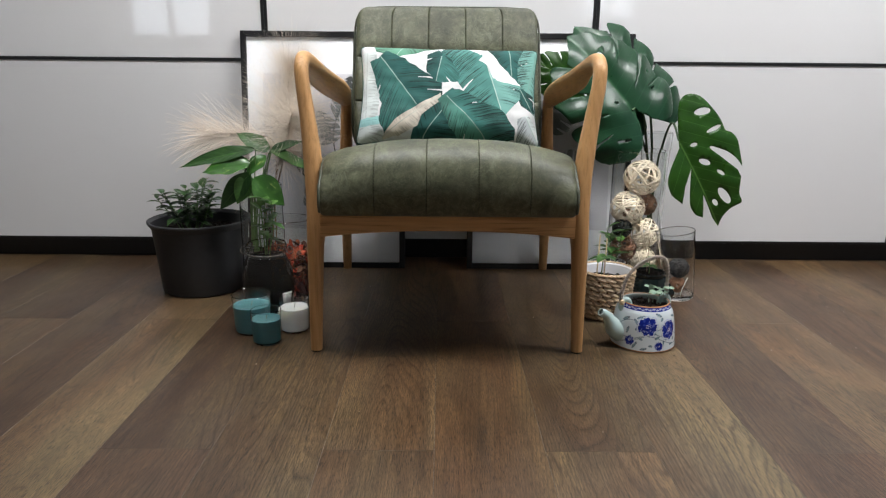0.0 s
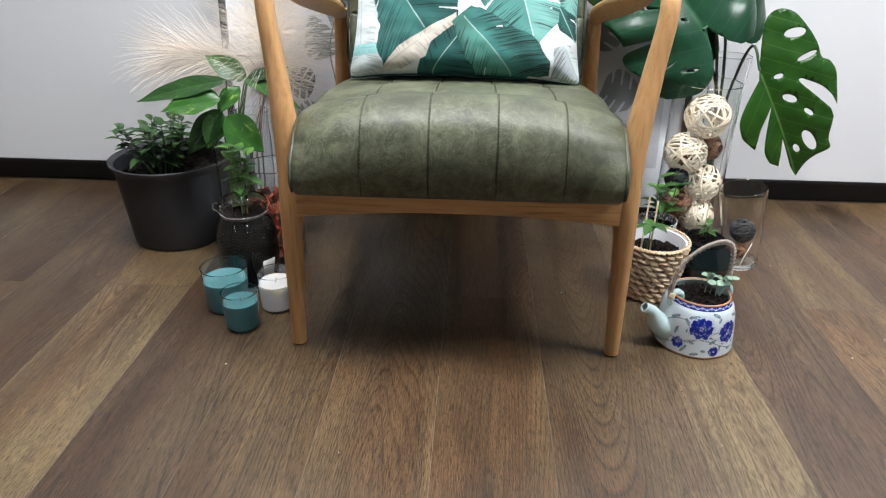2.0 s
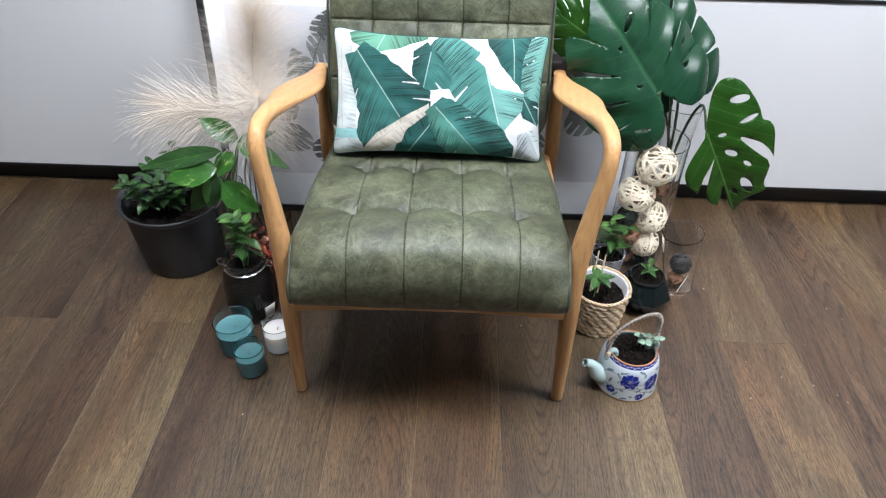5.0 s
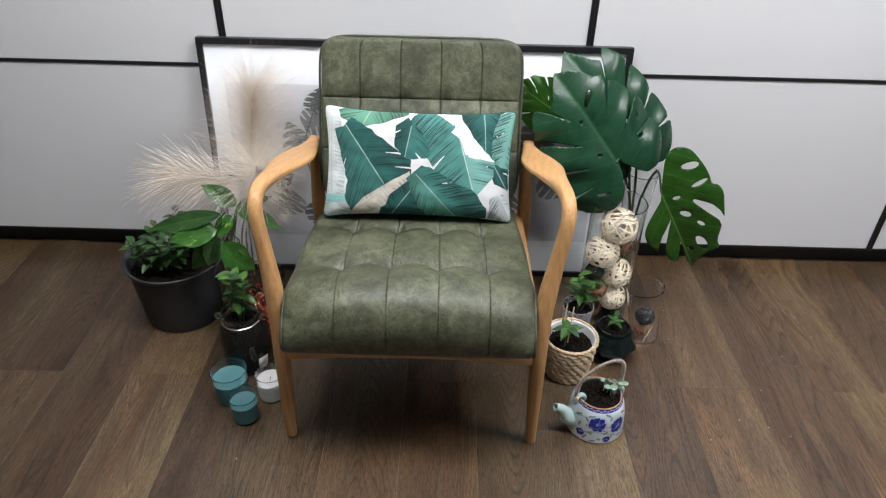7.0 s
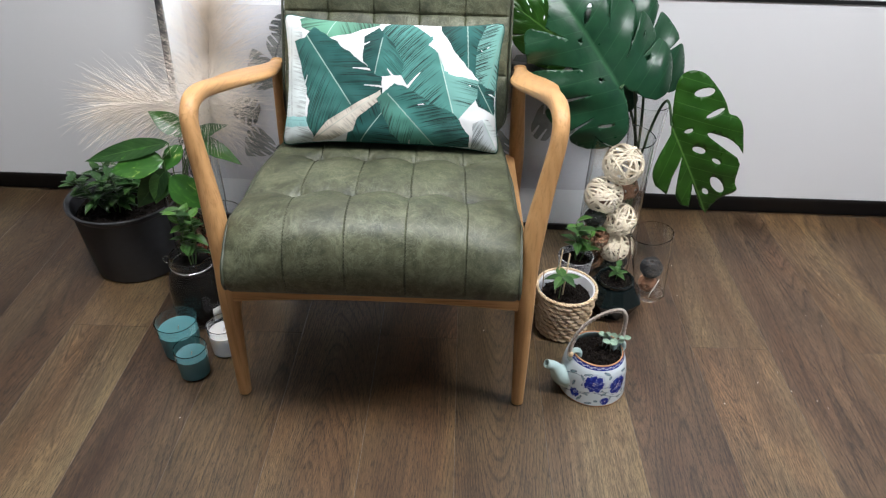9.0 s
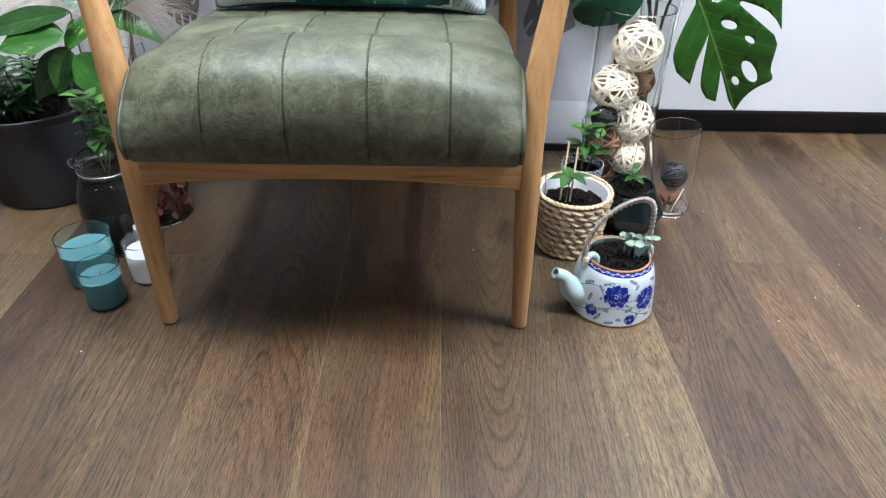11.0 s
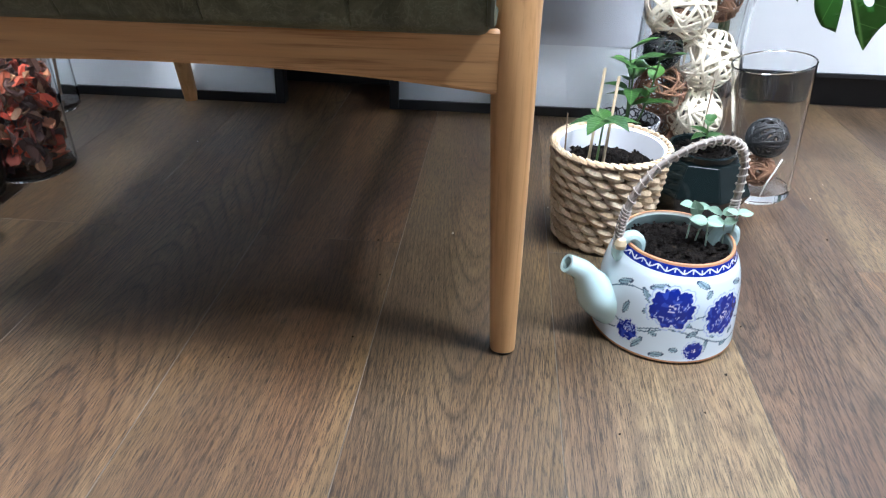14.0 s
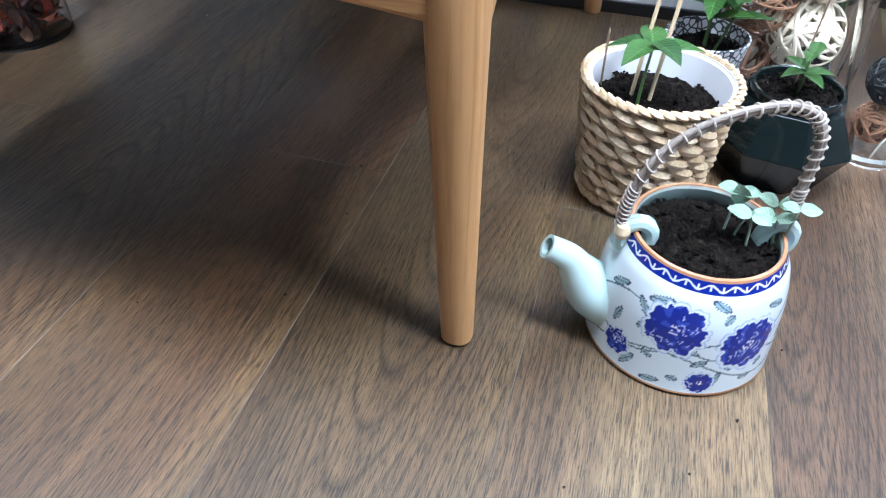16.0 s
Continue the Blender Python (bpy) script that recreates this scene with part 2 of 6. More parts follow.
def leaf_material(name, dark, light, vein, rough=0.32, vein_scale=40.0):
    """u runs across the leaf and v along it; the veins fan from the midrib."""
    n = Nodes(name, rough, 0, 0.35)
    uv = n.add("TexCoord").outputs["UV"]
    sep = n.add("SeparateXYZ")
    n.link(uv, sep.inputs[0])
    v = n.coords()
    base = n.mix(dark, light, n.ramp(n.noise(v, 16.0, 5, 0.6), [(0.3, (0, 0, 0)), (0.7, (1, 1, 1))]))
    lat = n.math("ABSOLUTE", n.math("SINE", n.math("MULTIPLY", n.math("SUBTRACT", sep.outputs[1], n.math("MULTIPLY", sep.outputs[0], 0.22)), vein_scale)))
    vf = n.ramp(lat, [(0.0, (1, 1, 1)), (0.11, (0, 0, 0))])
    rib = n.ramp(sep.outputs[0], [(0.0, (1, 1, 1)), (0.05, (0, 0, 0))])
    col = n.mix(base, vein, n.math("MULTIPLY", vf, 0.55))
    col = n.mix(col, vein, n.math("MULTIPLY", rib, 0.9))
    n.color(col)
    n.rough(n.noise(v, 40.0), rough - 0.08, rough + 0.1)
    n.bump(n.math("SUBTRACT", n.noise(v, 60.0), n.math("MULTIPLY", lat, -0.6)), 0.35, 0.0012)
    n.b.inputs["Transmission Weight"].default_value = 0.0
    n.b.inputs["Subsurface Weight"].default_value = 0.0
    return n.m


def printed(name, rough=0.8, weave=0.0, coat=0.0):
    """A print that the mesh carries as a colour attribute."""
    n = Nodes(name, rough)
    a = n.add("VertexColor")
    a.layer_name = "print"
    n.color(a.outputs["Color"])
    if weave:
        w = n.t.nodes.new("ShaderNodeTexWave")
        w.inputs["Scale"].default_value = 260
        n.link(n.coords(), w.inputs["Vector"])
        n.bump(w.outputs["Fac"], weave, 0.0006)
    n.b.inputs["Coat Weight"].default_value = coat
    return n.m


M_FLOOR = floor_wood()
M_OAK_Z, M_OAK_X, M_OAK_Y = oak("honey_oak_upright", "z"), oak("honey_oak_across", "x", 0.85), oak("honey_oak_along", "y")
M_LEATHER = leather()
M_PIPING = simple("green_leather_piping", (0.055, 0.062, 0.04), 0.5)
M_GAP = simple("dark_underlay", (0.012, 0.010, 0.009), 0.9)
M_PANEL = simple("white_glossy_panel", (0.77, 0.77, 0.775), 0.07, spec=0.5, vary=0.01, scale=2.0)
for _n in M_PANEL.node_tree.nodes:
    if _n.bl_idname == "ShaderNodeMapRange":
        _n.inputs["To Min"].default_value, _n.inputs["To Max"].default_value = 0.025, 0.05
M_BLACK = simple("black_aluminium", (0.012, 0.012, 0.013), 0.35, vary=0.1)
M_PLINTH = simple("black_plinth", (0.008, 0.008, 0.009), 0.45, vary=0.2)
# unseen walls and ceiling: assumed dark greys that hold down bounce under the chair
M_WALL = simple("grey_low_bounce_wall", (0.15, 0.15, 0.146), 0.85, vary=0.03, scale=4, bump=0.05)
M_CEIL = simple("grey_low_bounce_ceiling", (0.24, 0.24, 0.235), 0.9, vary=0.02, scale=4)
M_GLASS = clear_glass("clear_glass")
M_POT = simple("dark_grey_plastic", (0.030, 0.031, 0.034), 0.52, vary=0.08, scale=60, bump=0.05)
M_SOIL = Nodes("dark_soil", 0.95, 0, 0.12)
_v = M_SOIL.coords()
M_SOIL.color(M_SOIL.ramp(M_SOIL.noise(_v, 160, 5, 0.7), [(0.35, (0.004, 0.003, 0.0025)), (0.58, (0.012, 0.009, 0.007)), (0.72, (0.06, 0.042, 0.03))]))
M_SOIL.bump(M_SOIL.noise(_v, 220, 5, 0.7), 1.0, 0.004)
M_SOIL = M_SOIL.m
M_TEAL = simple("teal_candle_wax", (0.080, 0.210, 0.225), 0.38, vary=0.06, scale=25)
M_WAX = simple("white_candle_wax", (0.80, 0.79, 0.75), 0.4, vary=0.03, scale=25)
for _m, _r in ((M_TEAL, (0.006, 0.012, 0.012)), (M_WAX, (0.02, 0.018, 0.015))):
    _b = _m.node_tree.nodes["Principled BSDF"]
    _b.inputs["Subsurface Weight"].default_value = 0.6
    _b.inputs["Subsurface Radius"].default_value = _r
    _b.inputs["Subsurface Scale"].default_value = 1.0
M_WICK = simple("cotton_wick", (0.35, 0.32, 0.26), 0.9)
M_MAT = simple("white_paper_mount", (0.78, 0.78, 0.79), 0.75, vary=0.02, scale=3)
M_PRINT = simple("pale_grey_print_paper", (0.60, 0.59, 0.62), 0.7, vary=0.06, scale=3)
M_INK = simple("dark_grey_printed_ink", (0.085, 0.09, 0.09), 0.7, vary=0.3, scale=14)
M_INK_PALE = simple("mid_grey_printed_ink", (0.22, 0.23, 0.225), 0.7, vary=0.3, scale=14)

# ---- structure: floor, walls, ceiling ----
X0, X1, Y0, Y1 = -3.6, 2.8, -4.1, 0.87
PW, PL, PX, GAPW = 0.197, 1.30, -0.013, 0.0001

floor = thing("floor", 0, 0, 0, "dark brown oak plank floor with fine pale joints", "floor", kind="structure")
part("floor_base", boxed((X0, Y0, -0.1), (X1, Y1 + 0.3, -0.006)), M_GAP, floor, "dark layer under the planks")

wall_north = thing("wall_north", 0, 0, 0, "grey plastered wall behind the glossy white panels", "wall", kind="structure")
part("wall_body", boxed((X0, 0.90, 0), (X1, 1.05, CEILING)), M_WALL, wall_north)
bm = bmesh.new()
for lo, hi in (((X1, Y0, 0), (X1 + 0.15, -2.4, CEILING)), ((X1, 0, 0), (X1 + 0.15, 1.05, CEILING)), ((X1, -2.4, 0), (X1 + 0.15, 0, 0.85)), ((X1, -2.4, 2.35), (X1 + 0.15, 0, CEILING))):
    box(bm, lo, hi)
wall_east = part("wall_east", bm, M_WALL, None, flat=True)
wall_west = part("wall_west", boxed((X0 - 0.15, Y0, 0), (X0, 1.05, CEILING)), M_WALL, None, flat=True)
for w in (wall_east, wall_west):
    tagged(w, "unseen side wall of the room, grey to cut bounce light", "wall", kind="structure")
ceiling = part("ceiling", boxed((X0, Y0, CEILING), (X1, 1.05, CEILING + 0.1)), M_CEIL, None, flat=True)
tagged(ceiling, "unseen ceiling with square light panels, grey to cut bounce light", "ceiling", kind="structure")
# the back wall with two windows through it: the left one reflects in the panels, the right one is added as front fill
WINS = [(-3.25, -2.35, 0.98, 1.5), (1.4, 2.0, 1.2, 1.8)]
bm = bmesh.new()
xs = [X0] + [x for w in WINS for x in w[:2]] + [X1]
for i in range(len(xs) - 1):
    if i % 2 == 0:
        box(bm, (xs[i], Y0 - 0.15, 0), (xs[i + 1], Y0, CEILING))
    else:
        w = WINS[i // 2]
        box(bm, (xs[i], Y0 - 0.15, 0), (xs[i + 1], Y0, w[2]))
        box(bm, (xs[i], Y0 - 0.15, w[3]), (xs[i + 1], Y0, CEILING))
wall_south = part("wall_south", bm, M_WALL, None, flat=True)
tagged(wall_south, "unseen back wall with two windows, grey to cut bounce light", "wall", kind="structure")
for k, (a, b, c, d) in enumerate(WINS):
    win = thing("window_%d" % (k + 1), 0, 0, 0, "out-of-view window with a thin dark frame, for reflection and front fill", "window", kind="structure")
    bm = bmesh.new()
    for lo, hi in (((a, Y0 - 0.1, c), (a + 0.05, Y0 - 0.04, d)), ((b - 0.05, Y0 - 0.1, c), (b, Y0 - 0.04, d)),
                   ((a + 0.05, Y0 - 0.1, c), (b - 0.05, Y0 - 0.04, c + 0.05)), ((a + 0.05, Y0 - 0.1, d - 0.05), (b - 0.05, Y0 - 0.04, d)),
                   (((a + b) / 2 - 0.025, Y0 - 0.1, c + 0.05), ((a + b) / 2 + 0.025, Y0 - 0.04, d - 0.05))):
        box(bm, lo, hi)
    part("window_frame", bm, M_BLACK, win, flat=True)

# bright sky outside the windows
n = Nodes("overcast_sky", 1.0)
n.color((0.0, 0.0, 0.0))
n.b.inputs["Emission Color"].default_value = (0.92, 0.96, 1.0, 1)
n.b.inputs["Emission Strength"].default_value = 4.5
sky_bm = bmesh.new()
for a, b, c, d in WINS:
    box(sky_bm, (a - 0.4, Y0 - 0.42, c - 0.4), (b + 0.4, Y0 - 0.40, d + 0.4))
tagged(part("backdrop", sky_bm, n.m, None, flat=True), "plain bright overcast sky outside the windows", "backdrop", kind="structure")

# lamp panels of the ceiling
M_GLOW = bpy.data.materials.new("lamp_diffuser")
M_GLOW.use_nodes = True
_b = M_GLOW.node_tree.nodes["Principled BSDF"]
_b.inputs["Base Color"].default_value = (0.9, 0.9, 0.9, 1)
_b.inputs["Emission Color"].default_value = (1, 0.97, 0.94, 1)
_b.inputs["Emission Strength"].default_value = 6.0
for lx, ly, watts in LAMPS:
    lamp = thing("ceiling_light", lx, ly, CEILING, "square white ceiling light panel with a slim rim", "ceiling light", "ceiling lights")
    bm = bmesh.new()
    for lo, hi in (((-0.3, -0.3, -0.03), (-0.27, 0.3, 0)), ((0.27, -0.3, -0.03), (0.3, 0.3, 0)), ((-0.27, -0.3, -0.03), (0.27, -0.27, 0)), ((-0.27, 0.27, -0.03), (0.27, 0.3, 0))):
        box(bm, lo, hi)
    part("frame", bm, M_WALL, lamp, flat=True)
    part("diffuser", boxed((-0.27, -0.27, -0.02), (0.27, 0.27, -0.012)), M_GLOW, lamp, flat=True)

# panelled front: glossy white panes in slim black profiles over a recessed plinth
PY, RAIL_Z, DOORW, DOORX, PLZ = 0.838, 0.688, 1.095, -0.592, 0.070
plinth = part("baseboard", boxed((X0, 0.872, 0), (X1, 0.90, PLZ + 0.004), 0.0), M_PLINTH, None, flat=True)
tagged(plinth, "recessed matt black plinth under the white panels", "plinth", kind="structure")
for k in range(-3, 3):
    x0 = DOORX + k * DOORW
    x1 = x0 + DOORW
    xa, xb = max(x0, X0), min(x1, X1)
    if xb - xa < 0.1:
        continue
    door = thing("wall_panel", 0, 0, 0, "glossy white glass panel unit with slim black profiles", "wall panel", "wall panels", "structure")
    bm = bmesh.new()
    box(bm, (xa, PY - 0.004, PLZ - 0.002), (xa + 0.0105, PY + 0.03, CEILING), 0.0008)
    part("stile", bm, M_BLACK, door, flat=True)
    part("stile", boxed((xb - 0.0105, PY - 0.004, PLZ - 0.002), (xb - 0.0004, PY + 0.03, CEILING), 0.0008), M_BLACK, door, flat=True)
    part("rail", boxed((xa + 0.0106, PY - 0.003, RAIL_Z - 0.005), (xb - 0.0106, PY + 0.03, RAIL_Z + 0.005), 0.0006), M_BLACK, door, flat=True)
    part("rail", boxed((xa + 0.0106, PY - 0.003, PLZ - 0.002), (xb - 0.0106, PY + 0.03, PLZ + 0.006), 0.0006), M_BLACK, door, flat=True)
    part("pane", boxed((xa + 0.0106, PY, PLZ + 0.0062), (xb - 0.0106, PY + 0.02, RAIL_Z - 0.0052), 0.0006), M_PANEL, door, flat=True)
    part("pane", boxed((xa + 0.0106, PY, RAIL_Z + 0.0052), (xb - 0.0106, PY + 0.02, CEILING), 0.0006), M_PANEL, door, flat=True)

# ---- armchair ----
CX = 0.012
chair = thing("armchair", CX, 0, 0, "green tufted leather armchair with a honey oak frame", "armchair")
ARM = [(0.312, 0.004, 0.004, 0.0135, 0.0135), (0.308, 0.003, 0.15, 0.0165, 0.0165), (0.304, 0.004, 0.285, 0.0195, 0.021),
       (0.303, 0.012, 0.36, 0.0205, 0.0225), (0.308, 0.026, 0.46, 0.0205, 0.0225), (0.318, 0.040, 0.55, 0.0172, 0.0190), (0.327, 0.050, 0.62, 0.0158, 0.0178),
       (0.331, 0.062, 0.658, 0.0158, 0.0175), (0.331, 0.092, 0.678, 0.0165, 0.0165), (0.330, 0.15, 0.672, 0.0190, 0.0150), (0.326, 0.24, 0.648, 0.0300, 0.0130),
       (0.320, 0.34, 0.622, 0.0465, 0.0125), (0.314, 0.43, 0.598, 0.0440, 0.0125), (0.309, 0.51, 0.577, 0.0280, 0.0125), (0.307, 0.59, 0.560, 0.0140, 0.013)]
for s in (-1, 1):
    sp = spline(ARM, 7)
    path = [(s * (p[0] + (0.010 if s > 0 else 0.002) * max(0.0, min(1.0, (p[2] - 0.42) / 0.2)) * max(0.0, 1 - p[1] / 0.45)), p[1], p[2]) for p in sp]
    k = next(i for i, p in enumerate(path) if p[2] > 0.655)
    halves = []
    for keep in (lambda i: i <= k, lambda i: i >= k):
        bm = sweep(bmesh.new(), path, [p[3] for p in sp], [p[4] for p in sp], n=20, power=2.4)
        bm.verts.index_update()
        bmesh.ops.delete(bm, geom=[v for v in bm.verts if not keep(v.index // 20)], context="VERTS")
        halves.append(bm)
    part("front_leg", halves[0], M_OAK_Z, chair, "tapered honey oak leg that rises into the armrest")
    part("armrest", halves[1], M_OAK_Y, chair, "curved paddle-shaped oak armrest")
    part("rubber_foot", lathe([(0, 0), (0.0115, 0), (0.0125, 0.004), (0, 0.0041)], 16, centre=(s * 0.312, 0.004)), M_PLINTH, chair)
    rear = spline([(0.335, 0.725, 0.0, 0.0135, 0.0135), (0.330, 0.690, 0.14, 0.0165, 0.0165), (0.322, 0.645, 0.30, 0.021, 0.022), (0.312, 0.61, 0.44, 0.019, 0.02), (0.306, 0.585, 0.572, 0.0155, 0.016)], 6)
    part("rear_leg", sweep(bmesh.new(), [(s * p[0], p[1], p[2]) for p in rear], [p[3] for p in rear], [p[4] for p in rear], n=16, power=2.3), M_OAK_Z, chair)
    # side rail with a sloped shoulder at the front leg
    bm = bmesh.new()
    outline = [(0.015, 0.215), (0.035, 0.245), (0.07, 0.272), (0.16, 0.284), (0.40, 0.262), (0.60, 0.245), (0.655, 0.24), (0.645, 0.30), (0.40, 0.318), (0.015, 0.337)]
    a = [bm.verts.new((s * 0.292, y, z)) for y, z in outline]
    b = [bm.verts.new((s * 0.314, y, z)) for y, z in outline]
    bm.faces.new(a), bm.faces.new(b[::-1])
    for i in range(len(a)):
        j = (i + 1) % len(a)
        bm.faces.new((a[j], a[i], b[i], b[j]))
    bmesh.ops.recalc_face_normals(bm, faces=bm.faces)
    bmesh.ops.bevel(bm, geom=bm.edges[:], offset=0.002, segments=1, affect="EDGES")
    part("side_rail", bm, M_OAK_Y, chair, flat=True)
# front rail, arched below
bm = bmesh.new()
N = 40
rows = []
for i in range(N + 1):
    u = -1 + 2 * i / N
    x = u * 0.290
    zb = 0.283 + 0.017 * (1 - abs(u) ** 2.2)
    zt = 0.337
    y0, y1 = -0.016 + 0.004 * u * u, 0.010
    rows.append([bm.verts.new(c) for c in ((x, y0 + 0.002, zb), (x, y0, zb + 0.003), (x, y0, zt - 0.003), (x, y0 + 0.003, zt), (x, y1, zt), (x, y1, zb))])
for p, q in zip(rows, rows[1:]):
    for k in range(6):
        bm.faces.new((p[k], p[(k + 1) % 6], q[(k + 1) % 6], q[k]))
bm.faces.new(rows[0]), bm.faces.new(rows[-1][::-1])
bmesh.ops.recalc_face_normals(bm, faces=bm.faces)
part("front_rail", bm, M_OAK_X, chair, "gently arched oak front rail", flat=True)
part("rear_rail", boxed((-0.30, 0.60, 0.235), (0.30, 0.622, 0.295), 0.003), M_OAK_X, chair, flat=True)


def groove(d, w):
    return math.exp(-(d / w) ** 2)


COLS = [-0.6, -0.2, 0.2, 0.6]
SEAT_COLS = [-0.575, -0.172, 0.228, 0.628]
TUFT_Y = (0.108, 0.300, 0.44)


def seat_cushion():
    """A loop in the y-z plane, lofted across, with stitched columns and two tufted rows."""
    loop = spline([(-0.030, 0.337), (-0.054, 0.346), (-0.067, 0.384), (-0.065, 0.430), (-0.048, 0.470), (-0.016, 0.494), (0.03, 0.503), (0.08, 0.497), (0.14, 0.486), (0.22, 0.478),
                   (0.30, 0.466), (0.38, 0.455), (0.46, 0.442), (0.52, 0.425), (0.545, 0.395), (0.535, 0.355), (0.50, 0.335), (0.30, 0.33), (0.10, 0.340), (0.0, 0.340), (-0.030, 0.337)], 10)[:-1]
    cy, cz = 0.22, 0.41
    n = len(loop)
    us = sorted({round(-1 + 2 * i / 110, 5) for i in range(111)} | {round(c + d, 5) for c in SEAT_COLS for d in (-0.012, -0.006, -0.003, 0, 0.003, 0.006, 0.012)} | {s * k for s in (-1, 1) for k in (0.985, 0.993, 0.997)})
    bm = bmesh.new()
    rings = []
    for u in us:
        e = max(0.0, (abs(u) - 0.965) / 0.035)
        shrink = 0.013 * (1 - math.sqrt(max(0, 1 - e * e)))
        ring = []
        for i, (y, z) in enumerate(loop):
            yn, zn = y - cy, z - cz
            a, b = loop[i - 1], loop[(i + 1) % n]
            t = np.array([b[0] - a[0], b[1] - a[1]])
            t /= np.linalg.norm(t)
            nor = np.array([-t[1], t[0]])
            upper = 1.0 if (nor[1] > 0.15 or y < -0.03) and z > 0.348 and y < 0.53 else 0.0
            off = -shrink
            if upper:
                g = max(groove(u - c, 0.0034) for c in SEAT_COLS)
                off -= 0.0017 * g
                cell = (abs(((u + 1) / 0.4) % 1 - 0.5) * 2)
                off += 0.0010 * (1 - cell ** 4)
                if z > 0.43:
                    for ty in TUFT_Y:
                        near = min(abs(u - c) for c in SEAT_COLS)
                        # the crease bows back between two tufts
                        d = y - ty - 0.017 * min(1.0, near / 0.2) ** 1.4
                        pull = max(groove(u - c, 0.070) for c in SEAT_COLS)
                        off -= (0.0060 * groove(d, 0.0065) + 0.0085 * groove(d, 0.030)) * (1 - 0.85 * max(0.0, min(1.0, (abs(u) - 0.66) / 0.28)))
                        off -= 0.0130 * groove(y - ty, 0.022) * max(groove(u - c, 0.055) for c in SEAT_COLS)
                        # small puckers that run from each tuft
                        off -= 0.0034 * groove(d, 0.05) * pull * abs(math.sin(55 * u + 70 * y * (1 if u > 0 else -1)))
            hw = 0.290 - 0.030 * max(0.0, min(1.0, (y + 0.06) / 0.56)) - 0.006 * max(0.0, min(1.0, (0.02 - y) / 0.08))
            drop = 0.040 * abs(u) ** 2.6 * max(0.0, min(1.0, (z - 0.40) / 0.09)) * (1.0 if y < 0.05 else max(0.35, 1 - (y - 0.05) * 2.5))
            # the upper front corners are rounded back
            back_off = 0.032 * abs(u) ** 5 * max(0.0, min(1.0, (z - 0.37) / 0.08)) * max(0.0, min(1.0, (0.20 - y) / 0.24)) ** 1.5
            ring.append(bm.verts.new((u * hw, y + back_off + nor[0] * off, z + nor[1] * off - drop)))
        rings.append(ring)
    for p, q in zip(rings, rings[1:]):
        for k in range(n):
            j = (k + 1) % n
            bm.faces.new((p[k], q[k], q[j], p[j]))
    bm.faces.new(rings[0]), bm.faces.new(rings[-1][::-1])
    bmesh.ops.recalc_face_normals(bm, faces=bm.faces)
    edge = []
    for side in (0, -1):
        edge.append([v.co.copy() for v in rings[side]])
    lines = []
    for c in SEAT_COLS:
        for d in (0.006,):
            ring = rings[us.index(round(c + d, 5))]
            lines.append([v.co.copy() for v in ring if v.co.z > 0.36 and v.co.y < 0.40])
    return bm, edge, lines


def stitch_row(bm, pts, lift, on=0.0042, off=0.0030, r=0.0005):
    """Short threads laid along a line of points."""
    run, want, dash = 0.0, 0.0, True
    a = pts[0]
    for p, q in zip(pts, pts[1:]):
        seg = (q - p).length
        while run + seg > want + on + off:
            t0, t1 = (want - run) / seg, (want + on - run) / seg
            sweep(bm, [p.lerp(q, t0) + lift, p.lerp(q, (t0 + t1) / 2) + lift * 1.4, p.lerp(q, t1) + lift], r, r, n=5)
            want += on + off
        run += seg


bm, edges, seams = seat_cushion()
seat = part("seat_cushion", bm, M_LEATHER, chair, "tufted green leather seat with stitched columns")
M_THREAD = simple("dark_olive_thread", (0.022, 0.025, 0.014), 0.7)
bm = bmesh.new()
for ln in seams:
    stitch_row(bm, ln, Vector((0, -0.0003, 0.0005)))
tagged(part("stitching", bm, M_THREAD, seat, "dark olive seam stitches"), kind="stuff")
for e in edges:
    s = -1 if e[0].x < 0 else 1
    c = sum(e, Vector()) / len(e)
    pts = [p + Vector((-s * 0.0015, 0, 0)) + (p - c).normalized() * 0.0105 for p in e]
    part("piping", sweep(bmesh.new(), pts, 0.0034, 0.0034, n=8, closed=True), M_PIPING, seat)


